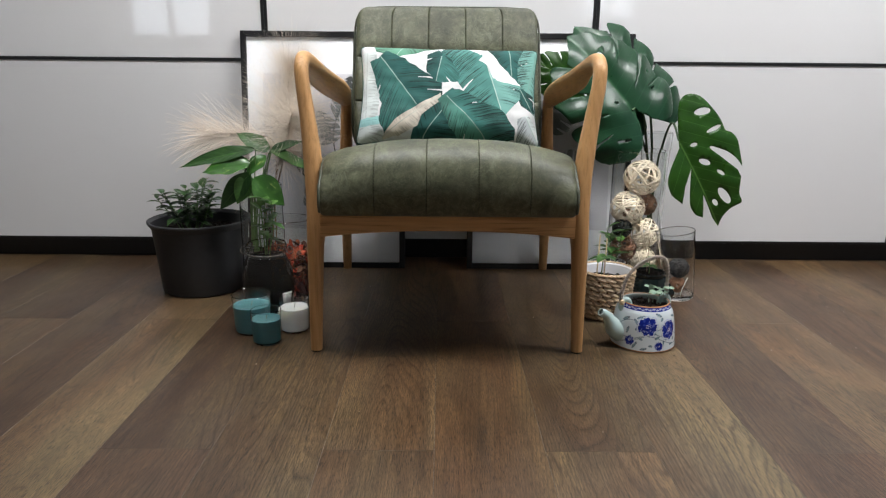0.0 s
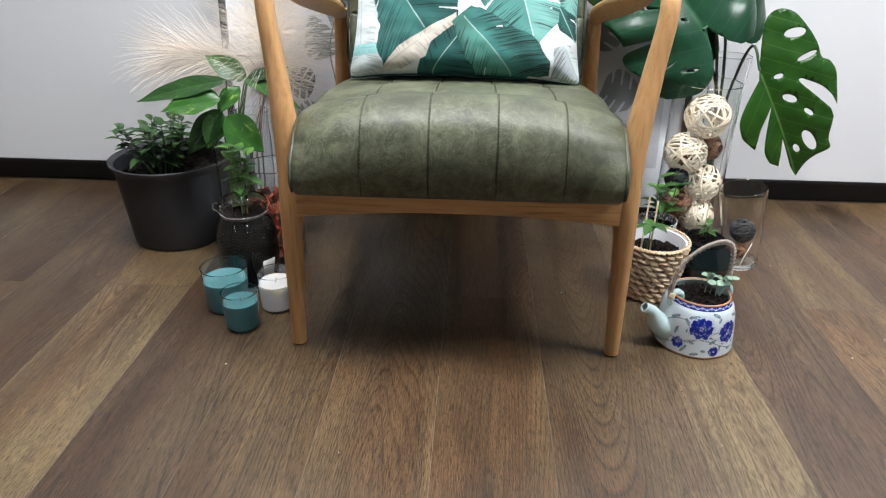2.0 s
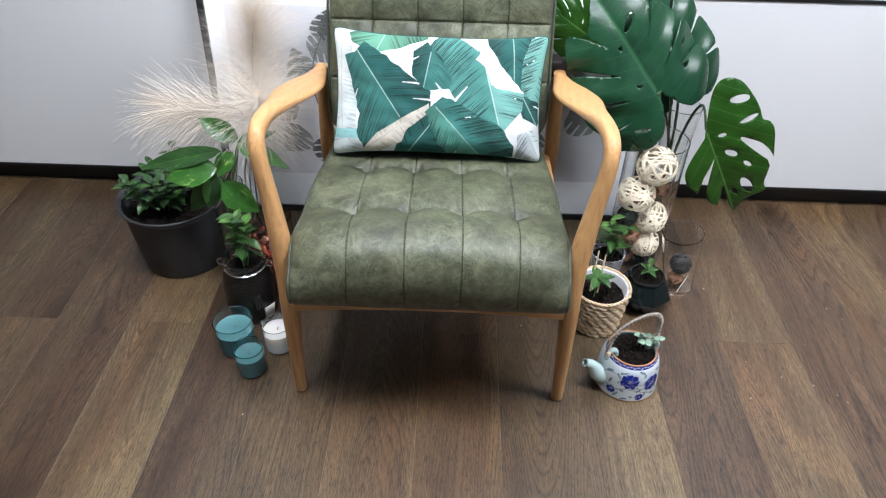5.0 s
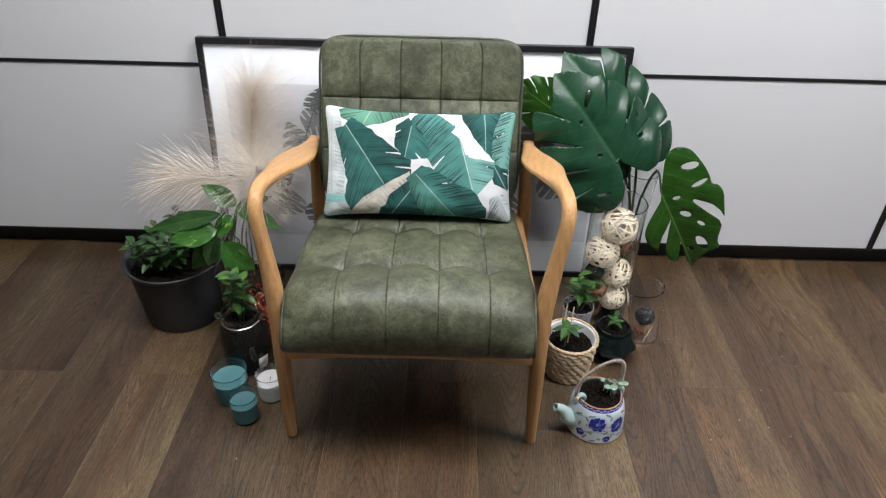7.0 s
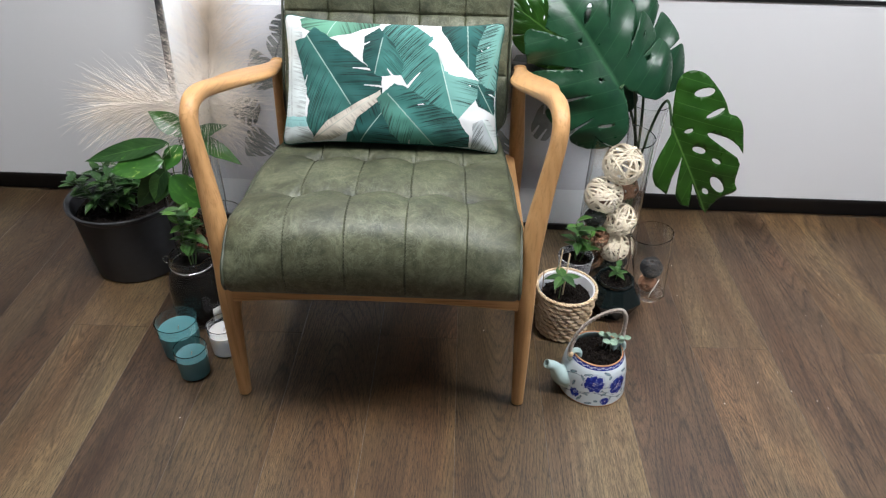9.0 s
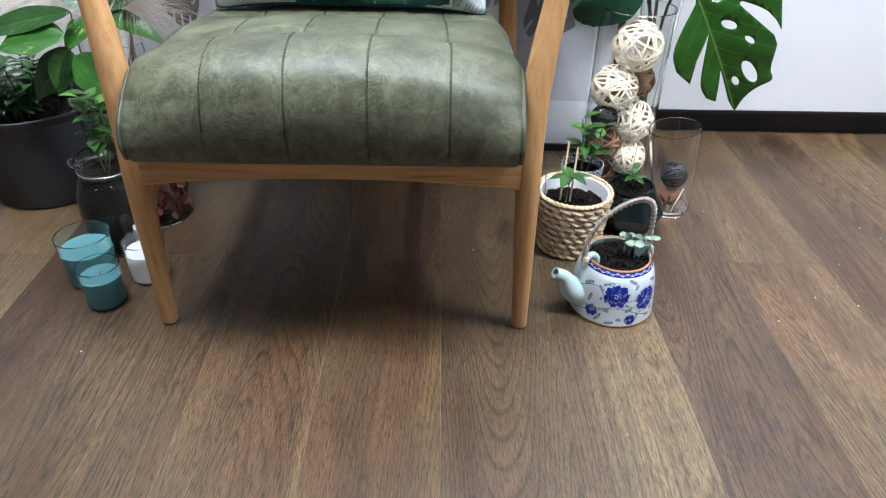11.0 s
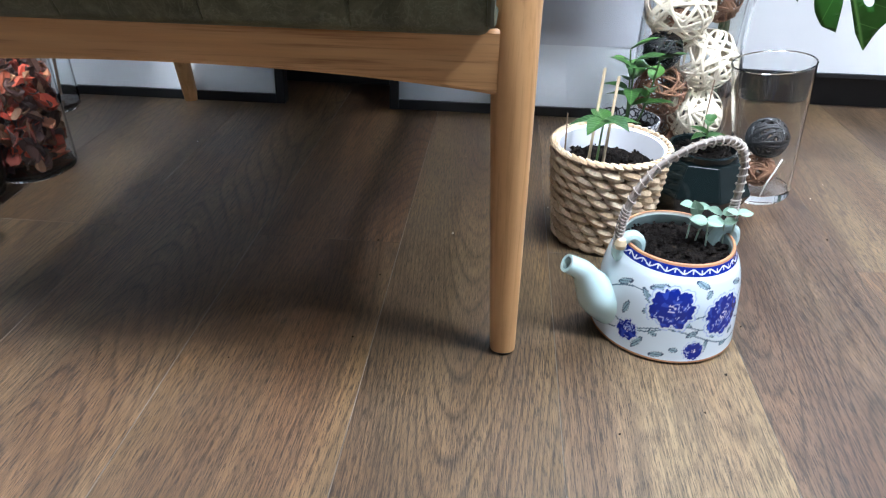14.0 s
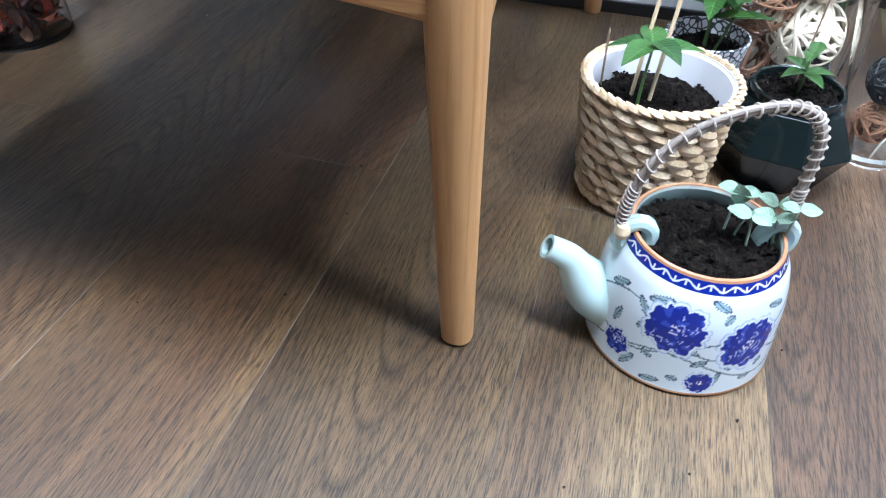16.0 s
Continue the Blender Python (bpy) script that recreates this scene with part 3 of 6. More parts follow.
def back_cushion():
    """A slab with rounded upper corners; local v runs up the slope."""
    hw, hh, th = 0.277, 0.222, 0.040
    uu = sorted({round(-1 + 2 * i / 100, 4) for i in range(101)} | {round(q + d, 4) for q in COLS for d in (-0.012, -0.006, -0.003, 0, 0.003, 0.006, 0.012)})
    vv = sorted({round(-1 + 2 * i / 76, 4) for i in range(77)} | {round(q + d, 4) for q in (0.265, -0.36) for d in (-0.024, -0.012, -0.006, 0, 0.006, 0.012, 0.024)})
    nu, nv = len(uu) - 1, len(vv) - 1
    bm = bmesh.new()
    sides = []
    for face in (1, -1):
        grid = []
        for j in range(nv + 1):
            v = vv[j]
            row = []
            dv = max(0.0, abs(v) * hh - (hh - 0.045))
            lim = hw - (0.045 - math.sqrt(max(0, 0.045 ** 2 - dv ** 2)))
            for i in range(nu + 1):
                u = uu[i]
                eu, ev = max(0, (abs(u) - 0.94) / 0.06), max(0, (abs(v) - 0.93) / 0.07)
                e = min(1, math.hypot(eu, ev))
                t = th * math.sqrt(max(0, 1 - e * e)) * 0.55 + th * 0.45 * (1 if e < 1 else 0)
                if e >= 1:
                    t = 0
                off = 0
                if face == 1:
                    off -= 0.0042 * max(groove(u - c, 0.0045) for c in COLS)
                    cell = abs(((u + 1) / 0.4) % 1 - 0.5) * 2
                    off += 0.0018 * (1 - cell ** 4)
                    for tv in (0.265, -0.36):
                        d = (v - tv) * hh
                        pull = max(groove(u - c, 0.07) for c in COLS)
                        off -= 0.0045 * groove(d, 0.0030) + 0.006 * groove(d, 0.028) + 0.008 * groove(d, 0.016) * pull
                        off -= 0.0022 * groove(d, 0.05) * pull * abs(math.sin(55 * u + 14 * v))
                    off *= (1 - e)
                row.append(bm.verts.new((u * lim, -face * (t + off), v * hh)))
            grid.append(row)
        for j in range(nv):
            for i in range(nu):
                q = (grid[j][i], grid[j][i + 1], grid[j + 1][i + 1], grid[j + 1][i])
                bm.faces.new(q if face == 1 else q[::-1])
        sides.append(grid)
    bmesh.ops.remove_doubles(bm, verts=bm.verts[:], dist=0.0003)
    return bm


back = part("backrest", back_cushion(), M_LEATHER, chair, "tufted green leather backrest with piped edge")
back.matrix_local = pose(-0.002, 0.598, 0.628, -22.5, 0, 0)
pts = []
for i in range(96):
    a = 2 * math.pi * i / 96
    c, d = math.cos(a), math.sin(a)
    pw = 0.22
    pts.append((0.279 * math.copysign(abs(c) ** pw, c), 0.0, 0.224 * math.copysign(abs(d) ** pw, d)))
for yy in (-0.020, 0.020):
    part("piping", sweep(bmesh.new(), [(p[0], yy, p[2]) for p in pts], 0.0032, 0.0032, side=(0, 1, 0), n=8, closed=True), M_PIPING, back)


# ---- cushion with the leaf print ----
WHITE, DEEP, TEAL_L, MINT = (0.72, 0.73, 0.73), (0.012, 0.072, 0.064), (0.030, 0.122, 0.106), (0.135, 0.30, 0.265)
CREAM, PALE, FERN = (0.50, 0.46, 0.39), (0.55, 0.60, 0.59), (0.08, 0.20, 0.135)
PRINT = []


def printed_leaf(rib, outline, one, two, period=0.011, slope=0.7, tear=0.0, dark=0.45, line=0.5):
    """A leaf of the print: its midrib, its outline and the colours of its two halves, in shares of the cover (y downwards)."""
    conv = lambda p: np.array([(p[0] - 0.5) * 0.505, (0.5 - p[1]) * 0.300])
    A, B = conv(rib[:2]), conv(rib[2:])
    poly = [conv(p) for p in zip(outline[::2], outline[1::2])]
    t = (B - A) / np.linalg.norm(B - A)
    PRINT.append((A, t, np.linalg.norm(B - A), np.array([-t[1], t[0]]), poly, one, two, period, slope, tear, dark, line, max(abs((p - A) @ np.array([-t[1], t[0]])) for p in poly), np.min(poly, axis=0) - 0.003, np.max(poly, axis=0) + 0.003))


def inside(p, poly):
    hit = False
    for a, b in zip(poly, poly[1:] + poly[:1]):
        if (a[1] > p[1]) != (b[1] > p[1]) and p[0] < (b[0] - a[0]) * (p[1] - a[1]) / (b[1] - a[1]) + a[0]:
            hit = not hit
    return hit


printed_leaf((0.05, 0.05, 0.06, 0.95), (0.0, 0.12, 0.10, 0.10, 0.11, 0.35, 0.13, 0.6, 0.12, 0.78, 0.16, 0.96, 0.0, 1.0), PALE, PALE, 0.012, 0.3, 0.0, 0.25, 0.0)
printed_leaf((0.03, 0.80, 0.12, 0.80), (0.0, 0.78, 0.13, 0.77, 0.14, 0.84, 0.0, 0.86), (0.30, 0.55, 0.54), (0.30, 0.55, 0.54), 0.02, 0.3, 0.0, 0.1, 0.0)
printed_leaf((0.26, 0.02, 0.21, 0.20), (0.08, 0.06, 0.16, 0.0, 0.46, 0.0, 0.44, 0.09, 0.30, 0.17, 0.20, 0.20, 0.10, 0.12), FERN, FERN, 0.012, 0.9, 0.3)
printed_leaf((0.825, 0.0, 0.84, 0.42), (0.69, 0.0, 0.93, 0.0, 0.92, 0.20, 0.90, 0.42, 0.84, 0.46, 0.76, 0.30), DEEP, DEEP, 0.012, 0.9, 0.25, 0.6)
printed_leaf((0.99, 0.03, 0.92, 0.55), (0.91, 0.05, 0.99, 0.0, 1.0, 0.22, 0.965, 0.56, 0.87, 0.47, 0.87, 0.22), MINT, MINT, 0.010, 1.0, 0.35, 0.9, 0.1)
printed_leaf((0.86, 0.42, 0.96, 0.70), (0.84, 0.45, 0.96, 0.52, 0.965, 0.70, 0.89, 0.64), DEEP, DEEP, 0.010, 0.9, 0.2, 0.6)
printed_leaf((0.68, 0.13, 0.79, 0.76), (0.44, 0.12, 0.54, 0.02, 0.66, 0.08, 0.735, 0.40, 0.885, 0.44, 0.885, 0.58, 0.795, 0.76, 0.70, 0.72, 0.58, 0.55, 0.52, 0.36), MINT, (0.060, 0.19, 0.165), 0.012, 0.55, 0.22, 0.6, 0.8)
printed_leaf((0.56, 0.04, 0.68, 0.12), (0.55, 0.03, 0.70, 0.04, 0.70, 0.11, 0.67, 0.16, 0.62, 0.10), WHITE, PALE, 0.012, 0.4, 0.0, 0.12, 0.0)
printed_leaf((0.70, 0.20, 0.88, 0.46), (0.66, 0.22, 0.715, 0.11, 0.80, 0.30, 0.885, 0.46, 0.755, 0.42, 0.72, 0.30), (0.66, 0.74, 0.68), WHITE, 0.014, 0.4, 0.0, 0.12, 0.2)
printed_leaf((0.46, 0.18, 0.43, 0.45), (0.38, 0.18, 0.44, 0.11, 0.50, 0.20, 0.555, 0.36, 0.55, 0.44, 0.44, 0.47, 0.38, 0.36), TEAL_L, DEEP, 0.011, 0.8, 0.25)
printed_leaf((0.36, 0.95, 0.52, 0.60), (0.30, 0.94, 0.34, 0.72, 0.46, 0.58, 0.54, 0.70, 0.56, 0.95), DEEP, DEEP, 0.011, 0.8, 0.0, 0.6)
printed_leaf((0.125, 0.18, 0.33, 0.67), (0.115, 0.20, 0.155, 0.12, 0.26, 0.22, 0.37, 0.36, 0.46, 0.47, 0.465, 0.60, 0.34, 0.72, 0.16, 0.92, 0.13, 0.80, 0.14, 0.66, 0.11, 0.45, 0.07, 0.22), DEEP, TEAL_L, 0.010, 0.75, 0.28, 0.5, 0.6)
printed_leaf((0.145, 0.95, 0.46, 0.57), (0.145, 0.95, 0.22, 0.80, 0.34, 0.67, 0.455, 0.56, 0.465, 0.62, 0.36, 0.76, 0.335, 0.86, 0.24, 0.93), CREAM, CREAM, 0.012, 0.3, 0.2, 0.3, 0.2)
printed_leaf((0.49, 0.58, 0.71, 0.96), (0.44, 0.62, 0.52, 0.50, 0.60, 0.55, 0.69, 0.64, 0.78, 0.70, 0.855, 0.86, 0.86, 0.94, 0.56, 0.96, 0.50, 0.84), TEAL_L, (0.050, 0.16, 0.125), 0.010, 0.7, 0.22, 0.6, 0.5)
printed_leaf((0.92, 0.76, 0.99, 0.98), (0.87, 0.77, 0.93, 0.72, 0.97, 0.80, 1.0, 0.88, 1.0, 1.0, 0.87, 0.95), PALE, (0.42, 0.46, 0.47), 0.010, 0.8, 0.2, 0.6, 0.6)


def pillow_print(x, y):
    col, p = WHITE, np.array([x, y])
    for A, t, ln, nor, poly, one, two, period, slope, tear, dark, line, reach, lo, hi in PRINT:
        if x < lo[0] or x > hi[0] or y < lo[1] or y > hi[1]:
            continue
        d = p - A
        a, b = float(d @ t), float(d @ nor)
        wob = 0.0025 * noise.noise(Vector((x * 60, y * 60, 1.5)))
        if not inside(p + wob, poly):
            continue
        ph = (a - 0.7 * slope * abs(b) - 1.6 * b * b) / period
        cell = math.floor(ph * 0.23)
        if tear and abs(b) > 0.42 * reach and noise.cell(Vector((cell * 1.7, 4.2 + (b > 0), reach * 90))) > 1 - tear * 2.8 and (ph * 0.23) % 1 < 0.34 * (abs(b) / reach - 0.3):
            continue
        base = one if b > 0 else two
        f = 0.0
        for freq, seed, part_of in ((1.15, 2, 0.6), (2.6, 5, 0.95), (4.0, 8, 0.75)):
            fr = ph * freq + 0.22 * noise.noise(Vector((x * 30, y * 30, 7 + seed)))
            n0 = math.floor(fr)
            wt = 0.5 + 0.5 * noise.cell(Vector((n0 * 3.1 + 0.5, seed + 0.5 + (b > 0), reach * 70)))
            start = 0.5 + 0.5 * noise.cell(Vector((n0 * 1.7 + 0.5, seed + 9.5 + (b > 0), reach * 50)))
            share = abs(b) / reach
            stop = start + 0.35 + 0.5 * wt
            ends = max(0.0, min(1.0, (share - 0.6 * start) * 7)) * max(0.0, min(1.0, (stop - share) * 7))
            f += part_of * (0.5 + 0.5 * math.sin(fr * 6.2832)) ** 2.5 * max(0.0, wt * 1.5 - 0.12) * ends
        wash = noise.noise(Vector((x * 13, y * 13, 3.0)))
        k = 1.30 - dark * 2.05 * min(1.0, f) + 0.65 * wash - 0.25 * dark * abs(b) / reach
        k = max(0.13, k)
        col = tuple(max(0.0, min(0.86, c * k)) for c in base)
        if 0 < a < ln and abs(b) < 0.0011:
            col = tuple((1 - line) * c + line * w for c, w in zip(base, (0.55, 0.72, 0.64)))
    return col


def cover_edge(u, v, w, h):
    """Where (u, v) of the cover lies: sides drawn in, corners softened."""
    corner = max(0.0, math.hypot(max(0, abs(u) - 0.90), max(0, abs(v) - 0.83) * 0.6) - 0.06)
    x = u * w / 2 * (1 - 0.06 * (1 - v * v) * abs(u) ** 3) * (1 - 0.55 * corner)
    return x, v * h / 2 * (1 - 0.115 * (1 - abs(u) ** 3) * abs(v) ** 3) * (1 - 0.8 * corner)


def pillow_mesh(w, h, t, nu=500, nv=300):
    me = bpy.data.meshes.new("cover")
    vs, cols, fs = [], [], []
    for face in (1, -1):
        nu, nv = (nu, nv) if face == 1 else (60, 36)
        o = len(vs)
        for j in range(nv + 1):
            v = -1 + 2 * j / nv
            for i in range(nu + 1):
                u = -1 + 2 * i / nu
                x, y = cover_edge(u, v, w, h)
                d = t * (max(0, 1 - u ** 4) ** 0.6) * (max(0, 1 - v ** 4) ** 0.6)
                d *= 1 + 0.10 * noise.noise(Vector((u * 2.2, v * 1.6, 5)))
                d += 0.0035 * noise.noise(Vector((u * 7, v * 5, 9))) * (1 - max(abs(u), abs(v)) ** 8)
                vs.append((x, -face * d, y))
                cols.append(pillow_print(x, y) if face == 1 else WHITE)
        for j in range(nv):
            for i in range(nu):
                a = o + j * (nu + 1) + i
                q = (a, a + 1, a + nu + 2, a + nu + 1)
                fs.append(q if face == 1 else q[::-1])
    me.from_pydata(vs, [], fs)
    at = me.color_attributes.new("print", "FLOAT_COLOR", "POINT")
    at.data.foreach_set("color", [c for col in cols for c in (*col, 1.0)])
    me.materials.append(printed("printed_cotton", 0.85, 0.15))
    return me


cushion = thing("throw_pillow", 0.013, 0.405, 0.572, "white throw pillow printed with green banana leaves, on the seat", "pillow")
cushion.matrix_world = pose(0.014, 0.418, 0.584, -27, 0.8, 0)
cover = smooth(new("cover", pillow_mesh(0.515, 0.306, 0.062)))
cover.parent = cushion
loop = []
for i in range(200):
    a = 2 * math.pi * i / 200
    c, d = math.cos(a), math.sin(a)
    u, v = math.copysign(abs(c) ** 0.25, c), math.copysign(abs(d) ** 0.25, d)
    k = max(abs(u), abs(v))
    u, v = u / k, v / k
    ex, ez = cover_edge(u, v, 0.515, 0.306)
    loop.append((ex, 0, ez))
part("seam", sweep(bmesh.new(), loop, 0.0022, 0.0022, side=(0, 1, 0), n=6, closed=True), simple("dark_green_piping", (0.01, 0.08, 0.065), 0.8), cushion, "dark green piped edge")

# ---- framed prints that lean on the panels ----
def frame_thing(x0, x1, label, art):
    w, h, d, b = x1 - x0, 0.785, 0.026, 0.0185
    th = thing("picture_frame", (x0 + x1) / 2, 0.722, 0.0, label, "picture frame", "framed prints")
    th.matrix_world = pose((x0 + x1) / 2, 0.722, 0.0, -6.6, 0, 0)
    H = w / 2
    part("moulding", boxed((-H, 0, 0), (-H + b, d, h), 0.0015), M_BLACK, th, flat=True)
    part("moulding", boxed((H - b, 0, 0), (H, d, h), 0.0015), M_BLACK, th, flat=True)
    part("moulding", boxed((-H + b, 0, 0), (H - b, d, b), 0.0015), M_BLACK, th, flat=True)
    part("moulding", boxed((-H + b, 0, h - b), (H - b, d, h), 0.0015), M_BLACK, th, flat=True)
    part("mount", boxed((-H + b, 0.010, b), (H - b, 0.013, h - b)), M_MAT, th, "white paper mount", flat=True)
    m = 0.07
    pr = part("print", boxed((-H + m, 0.0088, 0.135), (H - m, 0.0098, h - 0.135)), M_PRINT, th, "pale grey botanical print", flat=True)
    art(pr, H - m, 0.135, h - 0.135)
    g = part("glazing", boxed((-H + b, 0.005, b), (H - b, 0.0068, h - b)), M_GLASS, th, "clear glazing", flat=True)
    g.visible_shadow = False
    return th


def flat_leaf(bm, x, z, ang, ln, wd, lobes=5, y=0.0082):
    """A cut leaf silhouette, as printed: a thin sheet with slits."""
    c, s = math.cos(ang), math.sin(ang)
    n = 60
    for sgn in (1, -1):
        prev = None
        for i in range(n + 1):
            t = i / n
            half = wd * math.sin(math.pi * t ** 0.75) ** 0.8
            slit = abs(math.sin(t * math.pi * lobes))
            half *= 1 if slit > 0.32 else 0.35
            a, b = t * ln - 0.25 * half, sgn * half
            p = bm.verts.new((x + c * t * ln, y, z + s * t * ln))
            q = bm.verts.new((x + c * a - s * b, y, z + s * a + c * b))
            if prev:
                bm.faces.new((prev[0], p, q, prev[1]))
            prev = (p, q)


def art_left(pr, H, z0, z1):
    bm = bmesh.new()
    for x, z, a, l, w in ((0.03, 0.52, 0.4, 0.10, 0.045), (0.02, 0.42, 1.9, 0.12, 0.05), (0.08, 0.36, -0.4, 0.11, 0.05), (0.0, 0.28, -2.4, 0.10, 0.05)):
        flat_leaf(bm, x, z, a, l, w)
    part("printed_leaf", bm, M_INK_PALE, pr, "mid grey printed leaves", flat=True)
    bm = bmesh.new()
    for x, z, a, l, w in ((0.06, 0.56, 1.2, 0.09, 0.035), (0.05, 0.26, -1.2, 0.12, 0.05), (0.11, 0.30, 0.3, 0.08, 0.05), (-0.02, 0.34, 2.8, 0.10, 0.045), (0.10, 0.20, -0.9, 0.06, 0.03)):
        flat_leaf(bm, x, z, a, l, w)
    sweep(bm, spline([(0.05, 0.0084, 0.16), (0.055, 0.0084, 0.30), (0.03, 0.0084, 0.45), (0.07, 0.0084, 0.58)], 6), 0.002, 0.0004, side=(1, 0, 0), n=6)
    part("printed_leaf", bm, M_INK, pr, "dark grey printed leaves", flat=True)


def art_right(pr, H, z0, z1):
    bm = bmesh.new()
    for x, z, a, l, w in ((-0.02, 0.40, 2.6, 0.14, 0.06), (0.03, 0.36, -0.3, 0.13, 0.06), (0.0, 0.46, 1.3, 0.14, 0.06), (-0.05, 0.30, -2.4, 0.10, 0.05)):
        flat_leaf(bm, x, z, a, l, w)
    part("printed_leaf", bm, M_INK_PALE, pr, "mid grey printed leaves", flat=True)


frame_thing(-0.668, -0.127, "black framed botanical print leaning on the white panels", art_left)
frame_thing(0.086, 0.632, "black framed grey leaf print leaning behind the monstera", art_right)

# ---- more materials ----
M_CREAM = simple("cream_pampas_hair", (0.76, 0.68, 0.585), 0.85, vary=0.12, scale=40)
M_STALK = simple("dry_brown_stalk", (0.24, 0.16, 0.10), 0.8)
M_STEM = simple("green_stem", (0.09, 0.17, 0.045), 0.5, vary=0.25)
M_STEM_DARK = simple("dark_green_stem", (0.035, 0.075, 0.025), 0.45, vary=0.25)
M_RATTAN = simple("bleached_rattan", (0.66, 0.57, 0.43), 0.65, vary=0.15, scale=60)
M_RATTAN_BROWN = simple("brown_rattan", (0.20, 0.095, 0.048), 0.7, vary=0.3, scale=60)
M_RATTAN_BLACK = simple("black_rattan", (0.008, 0.008, 0.009), 0.62, vary=0.3, scale=60)
n = Nodes("woven_straw", 0.7)
gi = n.add("NewGeometry")
_t = n.ramp(gi.outputs["Random Per Island"], [(0.0, (0.47, 0.33, 0.19)), (0.5, (0.63, 0.48, 0.31)), (1.0, (0.74, 0.60, 0.42))])
_f = n.noise(n.coords((1, 1, 1)), 320, 4, 0.7)
n.color(n.mix(_t, n.ramp(_f, [(0.3, (0.6, 0.57, 0.52)), (0.65, (1.15, 1.15, 1.12))]), 0.8, "MULTIPLY"))
n.bump(_f, 0.4, 0.001)
M_STRAW = n.m
M_LINER = simple("white_plastic_liner", (0.74, 0.74, 0.76), 0.5, vary=0.03)
M_DARKGLASS = simple("black_green_glass", (0.006, 0.010, 0.010), 0.06, vary=0.1)
M_STEEL = simple("bright_steel_wire", (0.62, 0.62, 0.63), 0.25, 1.0)
M_CELADON = simple("pale_celadon_glaze", (0.50, 0.64, 0.62), 0.12, vary=0.05, scale=18)
M_CLAY = simple("bare_orange_clay", (0.42, 0.21, 0.10), 0.6, vary=0.2, scale=80)
M_CANE = simple("weathered_cane", (0.33, 0.285, 0.25), 0.75, vary=0.3, scale=90, bump=0.3)
M_BAMBOO = simple("pale_bamboo_stick", (0.66, 0.52, 0.33), 0.6, vary=0.12)
M_PAPER = simple("white_paper_tag", (0.75, 0.74, 0.70), 0.8)
M_TWINE = simple("grey_twine", (0.55, 0.53, 0.48), 0.8)


def lumpy_soil(r, z, parent, bump=0.006, dent=0.0):
    bm = bmesh.new()
    rings = []
    n, m = 40, 14
    for k in range(m + 1):
        rr = r * k / m
        ring = []
        for i in range(1 if k == 0 else n):
            a = 2 * math.pi * i / n
            x, y = rr * math.cos(a), rr * math.sin(a)
            h = bump * noise.noise(Vector((x * 70, y * 70, r * 50))) + bump * 0.7 * noise.noise(Vector((x * 190, y * 190, 2)))
            ring.append(bm.verts.new((x, y, z + (h if k < m else -bump) - dent * (1 - k / m))))
        rings.append(ring)
    for p, q in zip(rings, rings[1:]):
        for i in range(n):
            j = (i + 1) % n
            bm.faces.new((p[0], q[i], q[j]) if len(p) == 1 else (p[i], q[i], q[j], p[j]))
    for i in range(300):
        a, rr = rng.uniform(0, 6.28), r * 0.94 * math.sqrt(rng.random())
        s = rng.uniform(0.0008, 0.0030) if i < 240 else rng.uniform(0.003, 0.0048)
        x, y = rr * math.cos(a), rr * math.sin(a)
        top = z + bump * noise.noise(Vector((x * 70, y * 70, r * 50))) - dent * (1 - rr / r) + s * 0.3
        tw = rng.uniform(0, 6.28)
        six = [bm.verts.new((x + s * rng.uniform(0.6, 1.3) * math.cos(tw + q * 1.57), y + s * rng.uniform(0.6, 1.3) * math.sin(tw + q * 1.57), top + s * rng.uniform(-0.4, 0.4))) for q in range(4)]
        six += [bm.verts.new((x, y, top + s * rng.uniform(0.5, 1.1))), bm.verts.new((x, y, top - s))]
        for q in range(4):
            bm.faces.new((six[q], six[(q + 1) % 4], six[4]))
            bm.faces.new((six[(q + 1) % 4], six[q], six[5]))
    return part("soil", bm, M_SOIL, parent, "dark crumbly potting soil", flat=True)


def glass_vessel(name, x, y, label, category, outer, wall=0.0025, floor_t=0.008, group=""):
    """outer: (radius, z) upwards from the base's edge."""
    th = thing(name, x, y, 0, label, category, group)
    top = outer[-1]
    prof = [(0, 0.0), (outer[0][0] - 0.002, 0.0)] + [(r, z + (0.002 if i == 0 else 0)) for i, (r, z) in enumerate(outer)]
    prof += [(top[0] - wall * 0.5, top[1] + wall * 0.5)]
    prof += [(r - wall, max(z, floor_t)) for r, z in reversed(outer)] + [(0, floor_t)]
    g = part("glass", lathe(prof, 64), M_GLASS, th, "clear glass wall")
    g.visible_shadow = False
    return th


# ---- candles ----
def candle(x, y, rb, rt, h, wax_h, mat, label):
    th = glass_vessel("candle", x, y, label, "candle", [(rb - 0.003, 0.0), (rb, 0.006), (rt, h)], 0.0022, 0.005, "candles in glasses")
    k = lambda z: rb + (rt - rb) * z / h - 0.0014
    w = part("wax", lathe([(0, 0.0055), (k(0.01) - 0.002, 0.0055), (k(0.02), 0.008), (k(wax_h), wax_h), (k(wax_h) - 0.004, wax_h - 0.0016), (0.006, wax_h - 0.0022), (0, wax_h - 0.0030)], 48), mat, th)
    part("wick", sweep(bmesh.new(), [(0, 0, wax_h - 0.004), (0.001, 0, wax_h + 0.003), (0.003, 0.001, wax_h + 0.008)], 0.0009, 0.0009, n=6), M_WICK, th)
    return th


